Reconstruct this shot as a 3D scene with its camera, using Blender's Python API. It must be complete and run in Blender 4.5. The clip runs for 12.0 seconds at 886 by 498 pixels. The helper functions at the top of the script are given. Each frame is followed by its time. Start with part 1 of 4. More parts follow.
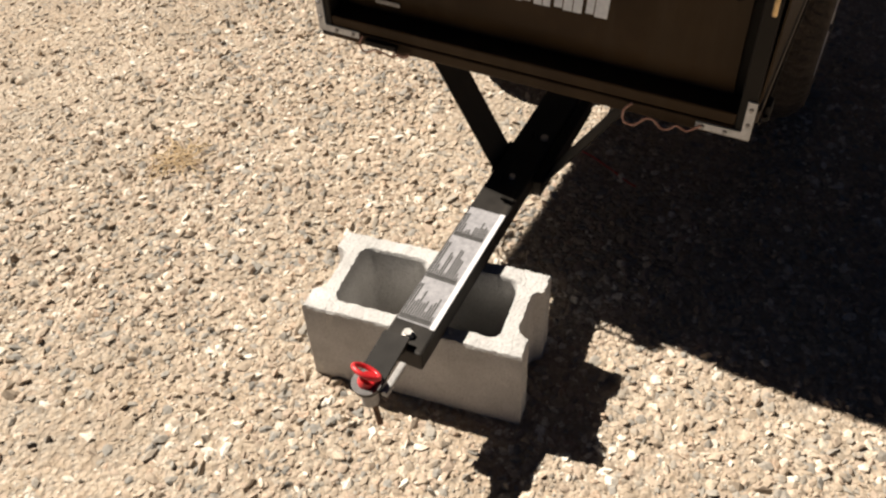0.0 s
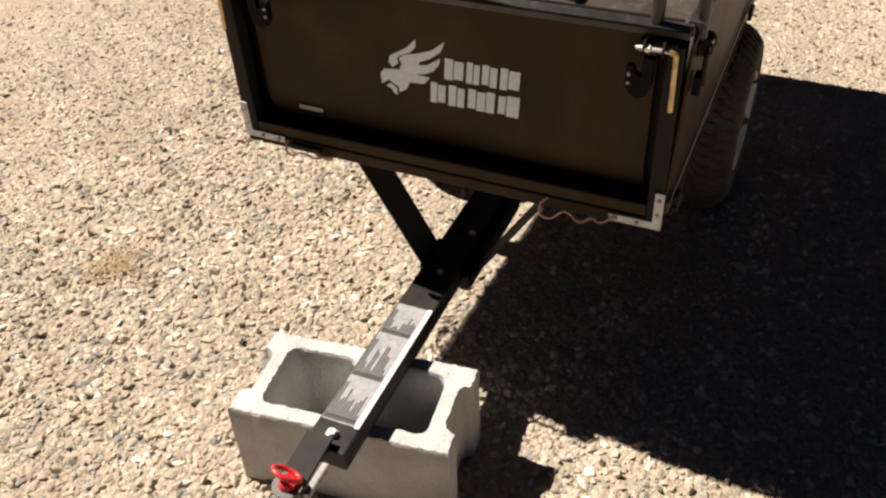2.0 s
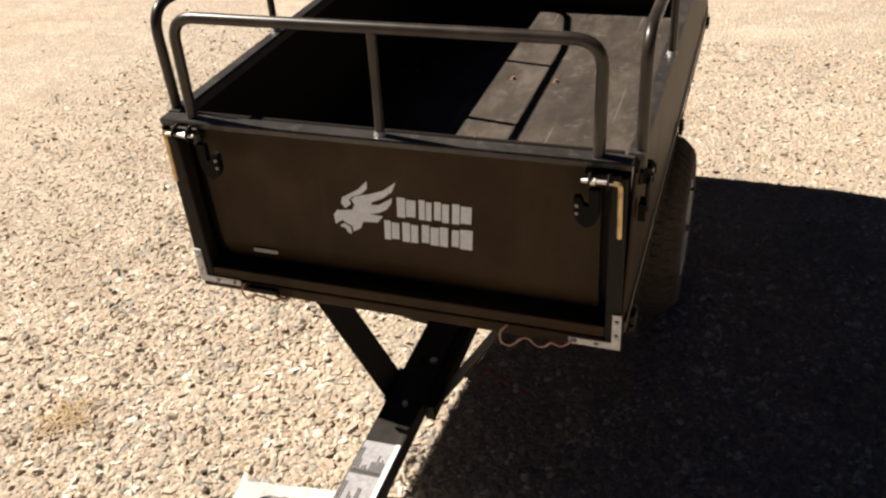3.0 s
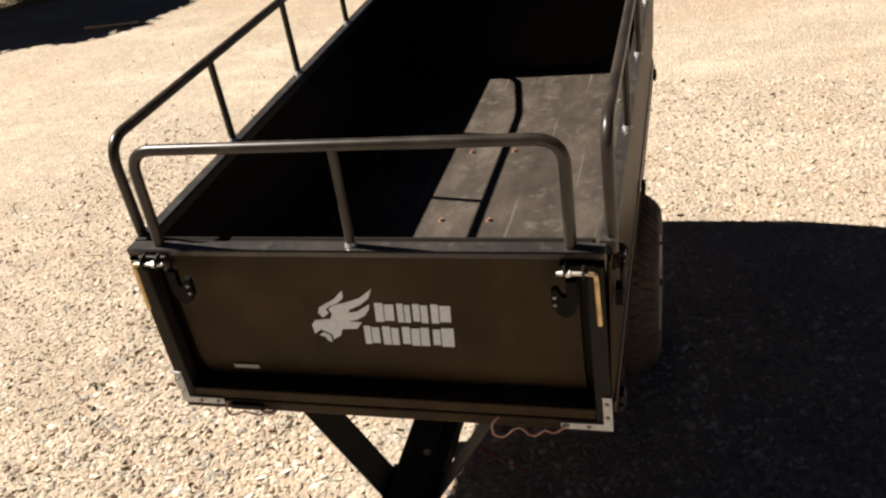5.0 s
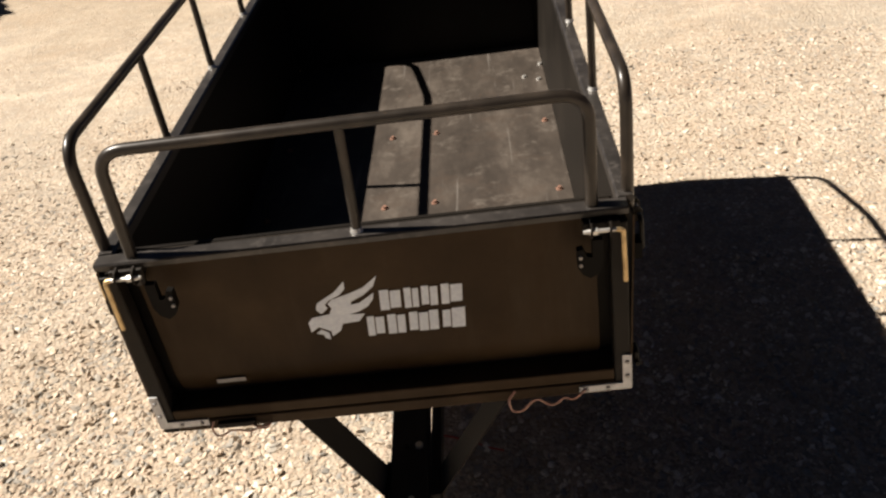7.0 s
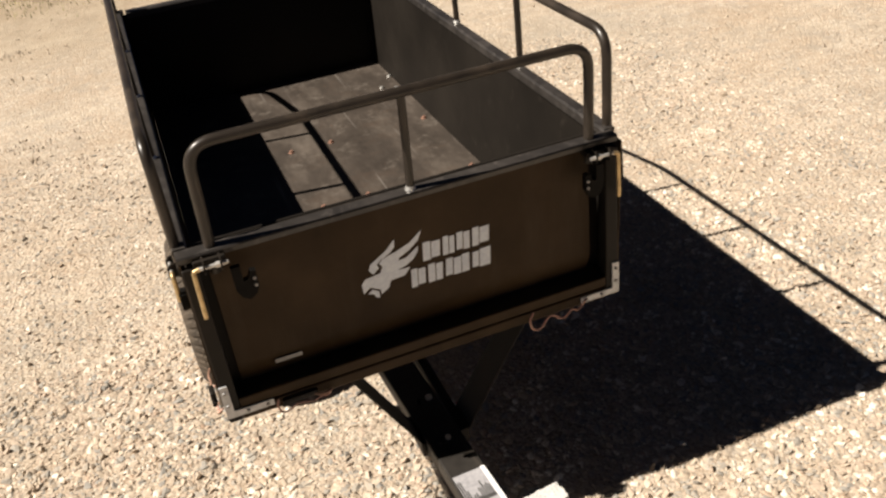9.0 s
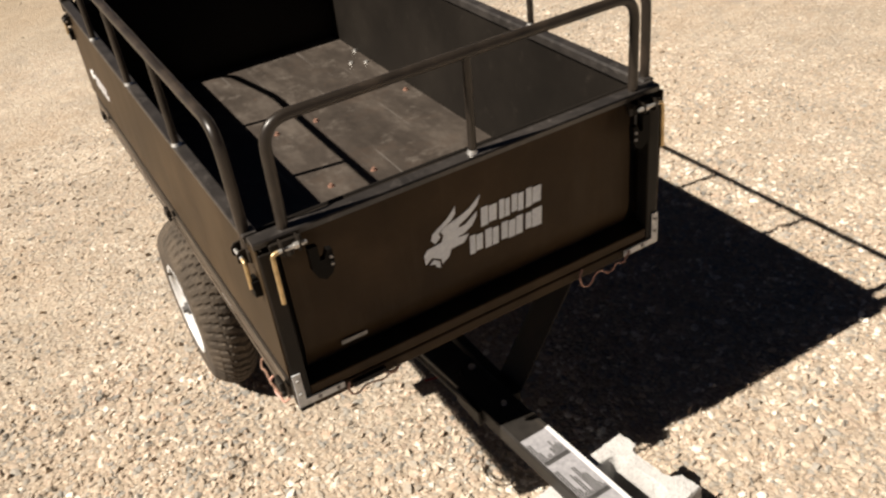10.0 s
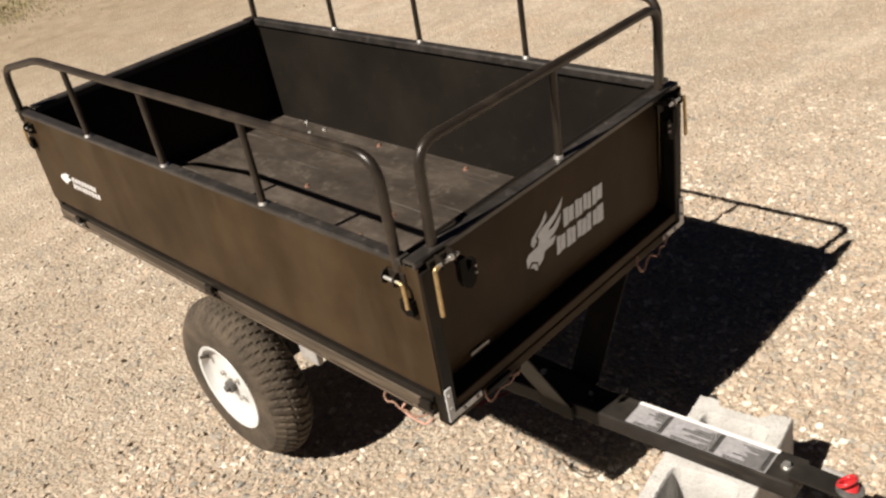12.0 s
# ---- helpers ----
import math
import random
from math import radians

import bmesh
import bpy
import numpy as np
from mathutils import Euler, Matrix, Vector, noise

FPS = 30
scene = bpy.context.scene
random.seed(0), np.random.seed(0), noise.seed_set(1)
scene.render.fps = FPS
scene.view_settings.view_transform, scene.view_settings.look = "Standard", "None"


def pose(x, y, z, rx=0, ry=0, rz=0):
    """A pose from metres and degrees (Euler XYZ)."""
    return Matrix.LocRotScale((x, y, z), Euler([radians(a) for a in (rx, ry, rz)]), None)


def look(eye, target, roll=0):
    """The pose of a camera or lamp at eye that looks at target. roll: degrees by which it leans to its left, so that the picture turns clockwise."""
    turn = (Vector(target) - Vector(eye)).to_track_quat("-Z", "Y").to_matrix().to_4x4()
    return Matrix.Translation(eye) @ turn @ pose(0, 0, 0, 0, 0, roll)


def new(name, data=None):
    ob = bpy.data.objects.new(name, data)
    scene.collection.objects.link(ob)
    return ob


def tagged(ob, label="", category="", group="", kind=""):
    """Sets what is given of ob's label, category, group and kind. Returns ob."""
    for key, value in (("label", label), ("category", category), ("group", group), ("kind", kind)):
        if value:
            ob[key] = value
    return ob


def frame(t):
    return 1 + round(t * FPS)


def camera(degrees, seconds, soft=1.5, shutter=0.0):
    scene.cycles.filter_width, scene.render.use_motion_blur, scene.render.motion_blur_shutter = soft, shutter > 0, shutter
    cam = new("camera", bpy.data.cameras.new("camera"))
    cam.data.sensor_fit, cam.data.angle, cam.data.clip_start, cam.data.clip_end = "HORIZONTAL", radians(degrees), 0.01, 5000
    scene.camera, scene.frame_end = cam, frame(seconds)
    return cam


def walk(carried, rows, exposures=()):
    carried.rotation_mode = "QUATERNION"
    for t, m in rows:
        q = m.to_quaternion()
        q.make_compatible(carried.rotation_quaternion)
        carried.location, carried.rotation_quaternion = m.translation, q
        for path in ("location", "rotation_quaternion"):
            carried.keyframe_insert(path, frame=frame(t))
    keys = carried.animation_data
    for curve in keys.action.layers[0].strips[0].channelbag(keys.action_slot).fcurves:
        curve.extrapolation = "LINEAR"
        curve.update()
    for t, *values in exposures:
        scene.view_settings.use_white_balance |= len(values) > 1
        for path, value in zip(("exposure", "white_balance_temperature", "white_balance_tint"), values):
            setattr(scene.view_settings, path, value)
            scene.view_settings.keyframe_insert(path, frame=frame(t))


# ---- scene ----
cam = camera(54.1, 12.0, soft=2.35, shutter=0.18)
PATH = [
    (0, (0.499, -1.162, 1.375), (-0.185, 0.017, -0.089), -4.4),
    (0.5, (0.506, -1.158, 1.378), (-0.177, -0.04, -0.133), -4.7),
    (1, (0.512, -1.155, 1.374), (-0.142, -0.003, -0.125), -3.8),
    (1.5, (0.522, -1.148, 1.382), (-0.093, 0.123, -0.035), -2.4),
    (1.7, (0.545, -1.143, 1.381), (-0.109, 0.123, -0.021), -4.0),
    (2, (0.576, -1.139, 1.379), (-0.104, 0.214, 0.074), -3.8),
    (2.2, (0.573, -1.141, 1.387), (-0.062, 0.239, 0.088), -3.4),
    (2.3, (0.57, -1.143, 1.394), (-0.052, 0.282, 0.134), -4.0),
    (2.5, (0.562, -1.145, 1.406), (-0.16, 0.268, 0.189), -7.5),
    (2.6, (0.558, -1.136, 1.409), (-0.211, 0.26, 0.202), -8.6),
    (2.8, (0.554, -1.125, 1.419), (-0.101, 0.363, 0.267), -5.4),
    (3, (0.552, -1.123, 1.433), (-0.06, 0.41, 0.304), -5.0),
    (3.5, (0.539, -1.107, 1.467), (-0.109, 0.435, 0.37), -7.2),
    (3.7, (0.547, -1.086, 1.473), (-0.114, 0.471, 0.405), -7.8),
    (5.3, (0.523, -1.072, 1.515), (-0.021, 0.536, 0.458), -10.1),
    (5.5, (0.509, -1.084, 1.513), (-0.067, 0.505, 0.444), -10.5),
    (6, (0.467, -1.09, 1.514), (-0.07, 0.521, 0.458), -7.7),
    (6.5, (0.368, -1.088, 1.493), (-0.075, 0.53, 0.404), -7.9),
    (6.7, (0.312, -1.084, 1.484), (-0.004, 0.558, 0.386), -8.5),
    (8.3, (-0.144, -1.237, 1.527), (0.101, 0.429, 0.448), -10.0),
    (8.5, (-0.22, -1.287, 1.557), (0.128, 0.364, 0.483), -9.8),
    (9, (-0.367, -1.268, 1.523), (0.15, 0.337, 0.447), -7.2),
    (9.2, (-0.434, -1.233, 1.51), (0.118, 0.364, 0.437), -9.5),
    (9.5, (-0.531, -1.166, 1.502), (0.157, 0.357, 0.403), -9.3),
    (9.7, (-0.58, -1.138, 1.505), (0.058, 0.401, 0.412), -7.6),
    (10, (-0.645, -1.124, 1.519), (0.084, 0.35, 0.38), -7.7),
    (10.2, (-0.698, -1.123, 1.535), (0.145, 0.298, 0.419), -4.8),
    (10.5, (-0.799, -1.123, 1.56), (0.129, 0.305, 0.512), -7.5),
    (10.7, (-0.876, -1.13, 1.573), (0.088, 0.291, 0.541), -9.4),
    (11, (-0.979, -1.143, 1.581), (0.04, 0.246, 0.566), -8.7),
    (11.5, (-1.069, -1.081, 1.561), (0.046, 0.234, 0.546), -7.5),
    (12, (-1.164, -0.929, 1.539), (-0.032, 0.359, 0.509), -10.5),
]
EXPOSURES = [(0.0, 0.83), (0.5, 0.67), (1.0, 0.68), (1.5, 0.80), (2.0, 0.97), (2.5, 1.08), (3.0, 1.09), (3.5, 1.18), (6.5, 1.12), (8.5, 1.02), (10.5, 0.80), (12.0, 0.71)]
walk(cam, [(t, look(eye, target, roll)) for t, eye, target, roll in PATH], EXPOSURES)

# ---- world and sun ----
# shadows fall 0.87 m to +x and 0.135 m to -y for each metre of height
SHADE = (0.87, -0.135)
SUN_DIR = Vector((-SHADE[0], -SHADE[1], 1.0)).normalized()
ELEV = math.asin(SUN_DIR.z)
world = bpy.data.worlds.new("sky")
scene.world = world
world.use_nodes = True
wn = world.node_tree.nodes
sky = wn.new("ShaderNodeTexSky")
sky.sky_type = "NISHITA"
sky.sun_disc = False
sky.altitude, sky.air_density, sky.dust_density = 2500, 0.055, 0.42
sky.ozone_density = 0.0
sky.sun_elevation = ELEV
sky.sun_rotation = math.atan2(SUN_DIR.x, SUN_DIR.y)
wn["Background"].inputs["Strength"].default_value = 0.056
world.node_tree.links.new(sky.outputs[0], wn["Background"].inputs["Color"])

sun_data = bpy.data.lights.new("sun", "SUN")
sun_data.energy, sun_data.angle, sun_data.color = 5.0, radians(0.5), (1.0, 0.908, 0.795)
sun = new("sun", sun_data)
sun.matrix_world = look(SUN_DIR * 30, (0, 0, 0))


# ---- materials ----
class Mat:
    """A small builder round a node material."""

    def __init__(self, name, rough=0.6, metal=0.0, color=(0.5, 0.5, 0.5)):
        self.m = bpy.data.materials.new(name)
        self.m.use_nodes = True
        self.t = self.m.node_tree
        self.b = self.t.nodes["Principled BSDF"]
        self.b.inputs["Roughness"].default_value = rough
        self.b.inputs["Metallic"].default_value = metal
        self.b.inputs["Base Color"].default_value = (*color, 1)
        self.coord = self.t.nodes.new("ShaderNodeTexCoord").outputs["Object"]

    def node(self, kind, **values):
        n = self.t.nodes.new(kind)
        for k, v in values.items():
            n.inputs[k.replace("_", " ")].default_value = v
        return n

    def link(self, a, b):
        self.t.links.new(a, b)

    def stretch(self, x, y, z):
        n = self.node("ShaderNodeMapping")
        n.inputs["Scale"].default_value = (x, y, z)
        self.link(self.coord, n.inputs["Vector"])
        return n.outputs[0]

    def noise(self, scale, detail=4.0, rough=0.6, vec=None):
        n = self.node("ShaderNodeTexNoise", Scale=scale, Detail=detail, Roughness=rough)
        self.link(vec or self.coord, n.inputs["Vector"])
        return n.outputs["Fac"]

    def voronoi(self, scale, vec=None):
        n = self.node("ShaderNodeTexVoronoi", Scale=scale)
        self.link(vec or self.coord, n.inputs["Vector"])
        return n

    def ramp(self, fac, stops):
        n = self.t.nodes.new("ShaderNodeValToRGB")
        e = n.color_ramp.elements
        while len(e) < len(stops):
            e.new(0.5)
        for k, (pos, col) in enumerate(stops):
            e[k].position = pos
            e[k].color = (*col, 1) if len(col) == 3 else col
        self.link(fac, n.inputs["Fac"])
        return n.outputs["Color"]

    def mix(self, fac, a, b, how="MIX"):
        n = self.t.nodes.new("ShaderNodeMix")
        n.data_type, n.blend_type = "RGBA", how
        for sock, v in ((n.inputs[0], fac), (n.inputs[6], a), (n.inputs[7], b)):
            if isinstance(v, (int, float)):
                sock.default_value = v
            elif isinstance(v, tuple):
                sock.default_value = (*v, 1)
            else:
                self.link(v, sock)
        return n.outputs[2]

    def base(self, col):
        self.link(col, self.b.inputs["Base Color"])
        return self

    def rough(self, fac, lo, hi):
        n = self.node("ShaderNodeMapRange")
        n.inputs["To Min"].default_value, n.inputs["To Max"].default_value = lo, hi
        self.link(fac, n.inputs["Value"])
        self.link(n.outputs[0], self.b.inputs["Roughness"])
        return self

    def bump(self, height, strength, dist):
        n = self.node("ShaderNodeBump", Strength=strength, Distance=dist)
        self.link(height, n.inputs["Height"])
        old = self.b.inputs["Normal"].links
        if old:
            self.link(old[0].from_socket, n.inputs["Normal"])
        self.link(n.outputs[0], self.b.inputs["Normal"])
        return self


def ramp3(m, fac, dark, mid, light, lo=0.3, hi=0.7):
    return m.ramp(fac, [(lo, dark), ((lo + hi) / 2, mid), (hi, light)])


def make_black_paint():
    m = Mat("black_powder_coat")
    n1, n2 = m.noise(9, 5), m.noise(140, 3)
    col = ramp3(m, n1, (0.009, 0.0076, 0.0062), (0.0135, 0.0112, 0.009), (0.023, 0.0178, 0.0135))
    col = m.mix(m.ramp(m.noise(45, 6, 0.75), [(0.60, (0, 0, 0)), (0.80, (0.6, 0.6, 0.6))]), col, (0.040, 0.031, 0.024))
    m.b.inputs["Specular IOR Level"].default_value = 0.15
    m.base(col).rough(n1, 0.38, 0.58).bump(n2, 0.10, 0.0006)
    return m.m


def make_tube_paint():
    m = Mat("black_tube_enamel")
    n1 = m.noise(18, 5)
    col = ramp3(m, n1, (0.015, 0.0118, 0.0092), (0.023, 0.0178, 0.0136), (0.044, 0.033, 0.0245))
    col = m.mix(m.ramp(m.noise(70, 5, 0.7), [(0.66, (0, 0, 0)), (0.8, (1, 1, 1))]), col, (0.075, 0.044, 0.028))
    m.b.inputs["Specular IOR Level"].default_value = 0.4
    m.base(col).rough(n1, 0.26, 0.44).bump(m.noise(220, 2), 0.06, 0.0004)
    return m.m


def make_frame_paint():
    m = Mat("road_dusted_frame")
    streak = m.noise(1.0, 6, 0.7, m.stretch(30, 2.4, 45))
    col = ramp3(m, streak, (0.038, 0.0285, 0.0205), (0.078, 0.060, 0.0435), (0.140, 0.108, 0.079), 0.34, 0.68)
    chips = m.ramp(m.noise(38, 6, 0.75), [(0.60, (0, 0, 0)), (0.74, (0.7, 0.7, 0.7))])
    col = m.mix(chips, col, (0.165, 0.122, 0.086))
    m.b.inputs["Specular IOR Level"].default_value = 0.25
    m.base(col).rough(streak, 0.5, 0.75).bump(m.noise(60, 4), 0.2, 0.001)
    return m.m


def make_rim_paint():
    m = Mat("worn_rim_paint")
    n1, wear = m.noise(14, 5), m.noise(42, 6, 0.75)
    col = ramp3(m, n1, (0.016, 0.0140, 0.0125), (0.026, 0.0228, 0.0205), (0.044, 0.0385, 0.0345))
    col = m.mix(m.ramp(wear, [(0.54, (0, 0, 0)), (0.72, (0.6, 0.6, 0.6))]), col, (0.105, 0.092, 0.083))
    m.base(col).rough(wear, 0.28, 0.46).bump(m.noise(90, 4), 0.08, 0.0006)
    return m.m


def make_tongue_paint():
    m = Mat("scuffed_tongue_paint")
    n1, streak = m.noise(12, 5), m.noise(1.0, 6, 0.7, m.stretch(40, 4, 40))
    col = ramp3(m, n1, (0.014, 0.0125, 0.011), (0.022, 0.0195, 0.0172), (0.034, 0.030, 0.026))
    col = m.mix(m.ramp(streak, [(0.58, (0, 0, 0)), (0.76, (0.6, 0.6, 0.6))]), col, (0.085, 0.068, 0.052))
    m.b.inputs["Specular IOR Level"].default_value = 0.2
    m.base(col).rough(n1, 0.4, 0.6).bump(m.noise(140, 3), 0.1, 0.0006)
    return m.m


def make_panel_paint():
    m = Mat("dusty_black_sheet")
    n1 = m.noise(5, 5)
    streak = m.noise(1.0, 5, 0.65, m.stretch(14, 14, 2.2))
    col = ramp3(m, n1, (0.027, 0.0168, 0.0082), (0.041, 0.0258, 0.0130), (0.060, 0.0385, 0.0200))
    col = m.mix(m.ramp(streak, [(0.5, (0, 0, 0)), (0.75, (0.7, 0.7, 0.7))]), col, (0.062, 0.045, 0.028))
    m.b.inputs["Specular IOR Level"].default_value = 0.10
    m.base(col).rough(streak, 0.42, 0.6).bump(m.noise(160, 2), 0.06, 0.0005).bump(m.noise(2.2, 2), 0.15, 0.004)
    return m.m


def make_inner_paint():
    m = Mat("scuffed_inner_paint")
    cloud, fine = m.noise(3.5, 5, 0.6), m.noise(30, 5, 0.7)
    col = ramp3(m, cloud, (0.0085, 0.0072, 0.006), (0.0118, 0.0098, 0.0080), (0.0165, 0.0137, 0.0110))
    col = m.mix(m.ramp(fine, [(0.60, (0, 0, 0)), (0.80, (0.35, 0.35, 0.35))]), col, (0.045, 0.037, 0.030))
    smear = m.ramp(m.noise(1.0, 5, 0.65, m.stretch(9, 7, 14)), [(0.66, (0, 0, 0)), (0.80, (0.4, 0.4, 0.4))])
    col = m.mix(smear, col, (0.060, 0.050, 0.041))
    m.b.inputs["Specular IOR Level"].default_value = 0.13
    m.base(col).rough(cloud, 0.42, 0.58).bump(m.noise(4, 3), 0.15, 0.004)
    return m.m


def make_bed_metal():
    m = Mat("worn_bed_plate")
    wipe = m.noise(1.0, 7, 0.72, m.stretch(7, 3.2, 3))
    patch = m.noise(7, 7, 0.75)
    col = ramp3(m, wipe, (0.029, 0.0232, 0.0188), (0.052, 0.0420, 0.0342), (0.102, 0.085, 0.070), 0.34, 0.68)
    col = m.mix(m.ramp(patch, [(0.52, (0, 0, 0)), (0.70, (0.8, 0.8, 0.8))]), col, (0.058, 0.041, 0.030))
    col = m.mix(m.ramp(m.noise(16, 6, 0.7), [(0.56, (0, 0, 0)), (0.72, (0.7, 0.7, 0.7))]), col, (0.145, 0.125, 0.106))
    scratch = m.noise(1.0, 3, 0.55, m.stretch(55, 2.2, 20))
    col = m.mix(m.ramp(scratch, [(0.66, (0, 0, 0)), (0.76, (0.6, 0.6, 0.6))]), col, (0.19, 0.172, 0.155))
    rust = m.ramp(m.noise(1.0, 6, 0.75, m.stretch(26, 11, 20)), [(0.64, (0, 0, 0)), (0.76, (0.7, 0.7, 0.7))])
    col = m.mix(rust, col, (0.17, 0.080, 0.042))
    m.base(col).rough(patch, 0.34, 0.58).bump(wipe, 0.1, 0.001).bump(m.noise(3, 3), 0.25, 0.006)
    return m.m


def make_bright_zinc(name, col, rough):
    m = Mat(name, rough, 0.85, col)
    n = m.noise(60, 4)
    m.base(ramp3(m, n, tuple(c * 0.6 for c in col), col, tuple(min(1, c * 1.15) for c in col))).rough(n, rough, rough + 0.2)
    return m.m


def make_concrete():
    m = Mat("cinder_concrete", 0.95)
    big, fine = m.noise(11, 6, 0.65), m.noise(260, 4, 0.7)
    col = ramp3(m, big, (0.44, 0.428, 0.41), (0.535, 0.523, 0.505), (0.62, 0.607, 0.587))
    col = m.mix(m.ramp(fine, [(0.35, (0.55, 0.55, 0.55)), (0.5, (0, 0, 0))]), col, (0.25, 0.238, 0.225))
    pits = m.voronoi(170)
    m.base(col).bump(fine, 0.7, 0.0025).bump(pits.outputs["Distance"], 0.5, 0.002)
    return m.m


STONE_RAMP = [
    (0.00, (0.225, 0.217, 0.198)),
    (0.07, (0.285, 0.274, 0.250)),
    (0.15, (0.340, 0.314, 0.272)),
    (0.27, (0.352, 0.284, 0.214)),
    (0.42, (0.408, 0.330, 0.250)),
    (0.56, (0.440, 0.342, 0.266)),
    (0.68, (0.482, 0.396, 0.304)),
    (0.78, (0.570, 0.478, 0.374)),
    (0.84, (0.415, 0.280, 0.194)),
    (0.89, (0.680, 0.590, 0.474)),
    (1.00, (0.800, 0.745, 0.650)),
]


def make_stone(name, dusty):
    m = Mat(name, 0.85)
    geo = m.t.nodes.new("ShaderNodeNewGeometry")
    drift = m.node("ShaderNodeMapRange")
    drift.inputs["From Min"].default_value, drift.inputs["From Max"].default_value = 0.3, 0.7
    drift.inputs["To Min"].default_value, drift.inputs["To Max"].default_value = -0.30, 0.26
    m.link(m.noise(6.5, 6, 0.7), drift.inputs["Value"])
    pick = m.t.nodes.new("ShaderNodeMath")
    pick.operation, pick.use_clamp = "ADD", True
    m.link(geo.outputs["Random Per Island"], pick.inputs[0])
    m.link(drift.outputs[0], pick.inputs[1])
    col = m.ramp(pick.outputs[0], STONE_RAMP)
    n = m.noise(220, 4, 0.65)
    dust = m.noise(2.3, 5, 0.6)
    col = m.mix(m.ramp(n, [(0.35, (0.5, 0.5, 0.5)), (0.55, (0, 0, 0))]), col, (0.20, 0.165, 0.12))
    col = m.mix(m.ramp(dust, [(0.42, (0.0, 0.0, 0.0)), (0.72, (0.35, 0.35, 0.35))]), col, (0.46, 0.378, 0.285))
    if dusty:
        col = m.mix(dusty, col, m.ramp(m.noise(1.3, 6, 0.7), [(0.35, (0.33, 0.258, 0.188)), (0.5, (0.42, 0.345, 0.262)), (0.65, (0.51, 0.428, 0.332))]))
    m.base(col).rough(n, 0.7, 0.95).bump(n, 0.4, 0.0015)
    return m.m


def make_ground():
    m = Mat("gravel_and_sand", 0.95)
    v1, v2 = m.voronoi(75), m.voronoi(150)
    cell = m.node("ShaderNodeSeparateColor")
    m.link(v1.outputs["Color"], cell.inputs[0])
    stone = m.ramp(cell.outputs[0], STONE_RAMP)
    cell2 = m.node("ShaderNodeSeparateColor")
    m.link(v2.outputs["Color"], cell2.inputs[0])
    small = m.ramp(cell2.outputs[1], STONE_RAMP)
    col = m.mix(0.5, stone, small)
    gap = m.ramp(v1.outputs["Distance"], [(0.45, (0, 0, 0)), (0.75, (0.8, 0.8, 0.8))])
    col = m.mix(gap, col, (0.31, 0.245, 0.175))
    sand = m.ramp(m.noise(0.75, 6, 0.6), [(0.42, (0.05, 0.05, 0.05)), (0.70, (0.40, 0.40, 0.40))])
    col = m.mix(sand, col, m.ramp(m.noise(30, 6, 0.7), [(0.3, (0.35, 0.280, 0.205)), (0.7, (0.50, 0.415, 0.318))]))
    mottle = m.ramp(m.noise(3.2, 6, 0.7), [(0.40, (0.45, 0.45, 0.45)), (0.58, (0, 0, 0))])
    col = m.mix(mottle, col, (0.27, 0.215, 0.155))
    stain = m.ramp(m.noise(0.55, 5, 0.65), [(0.30, (0.4, 0.4, 0.4)), (0.5, (0, 0, 0))])
    col = m.mix(stain, col, (0.30, 0.265, 0.215))
    brown = m.ramp(m.noise(1.3, 7, 0.72), [(0.48, (0, 0, 0)), (0.62, (0.5, 0.5, 0.5))])
    col = m.mix(brown, col, (0.35, 0.258, 0.175))
    pale = m.ramp(m.noise(1.0, 6, 0.65, m.stretch(0.8, 2.6, 1)), [(0.52, (0, 0, 0)), (0.68, (0.5, 0.5, 0.5))])
    col = m.mix(pale, col, (0.56, 0.478, 0.378))
    grey = m.ramp(m.noise(8.5, 7, 0.75), [(0.50, (0, 0, 0)), (0.64, (0.6, 0.6, 0.6))])
    col = m.mix(grey, col, (0.285, 0.252, 0.208))
    clump = m.ramp(m.noise(26, 6, 0.75), [(0.52, (0, 0, 0)), (0.66, (0.55, 0.55, 0.55))])
    col = m.mix(clump, col, (0.58, 0.500, 0.398))
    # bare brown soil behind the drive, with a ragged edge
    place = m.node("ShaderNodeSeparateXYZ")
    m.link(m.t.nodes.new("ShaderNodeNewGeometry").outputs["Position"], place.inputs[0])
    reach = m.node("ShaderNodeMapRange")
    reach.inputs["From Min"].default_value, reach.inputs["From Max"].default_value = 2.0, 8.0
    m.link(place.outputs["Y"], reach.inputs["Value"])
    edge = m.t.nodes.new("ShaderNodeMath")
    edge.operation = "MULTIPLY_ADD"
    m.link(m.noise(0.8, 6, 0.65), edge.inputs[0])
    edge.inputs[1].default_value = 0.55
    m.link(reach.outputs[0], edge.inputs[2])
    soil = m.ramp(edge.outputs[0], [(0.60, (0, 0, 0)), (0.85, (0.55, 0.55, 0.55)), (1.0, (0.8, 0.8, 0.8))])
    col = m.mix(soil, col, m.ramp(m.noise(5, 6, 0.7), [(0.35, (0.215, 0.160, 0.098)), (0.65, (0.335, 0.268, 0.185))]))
    m.base(col)
    m.bump(v1.outputs["Distance"], 0.7, 0.008).bump(v2.outputs["Distance"], 0.5, 0.004).bump(m.noise(90, 5, 0.7), 0.5, 0.004)
    return m.m


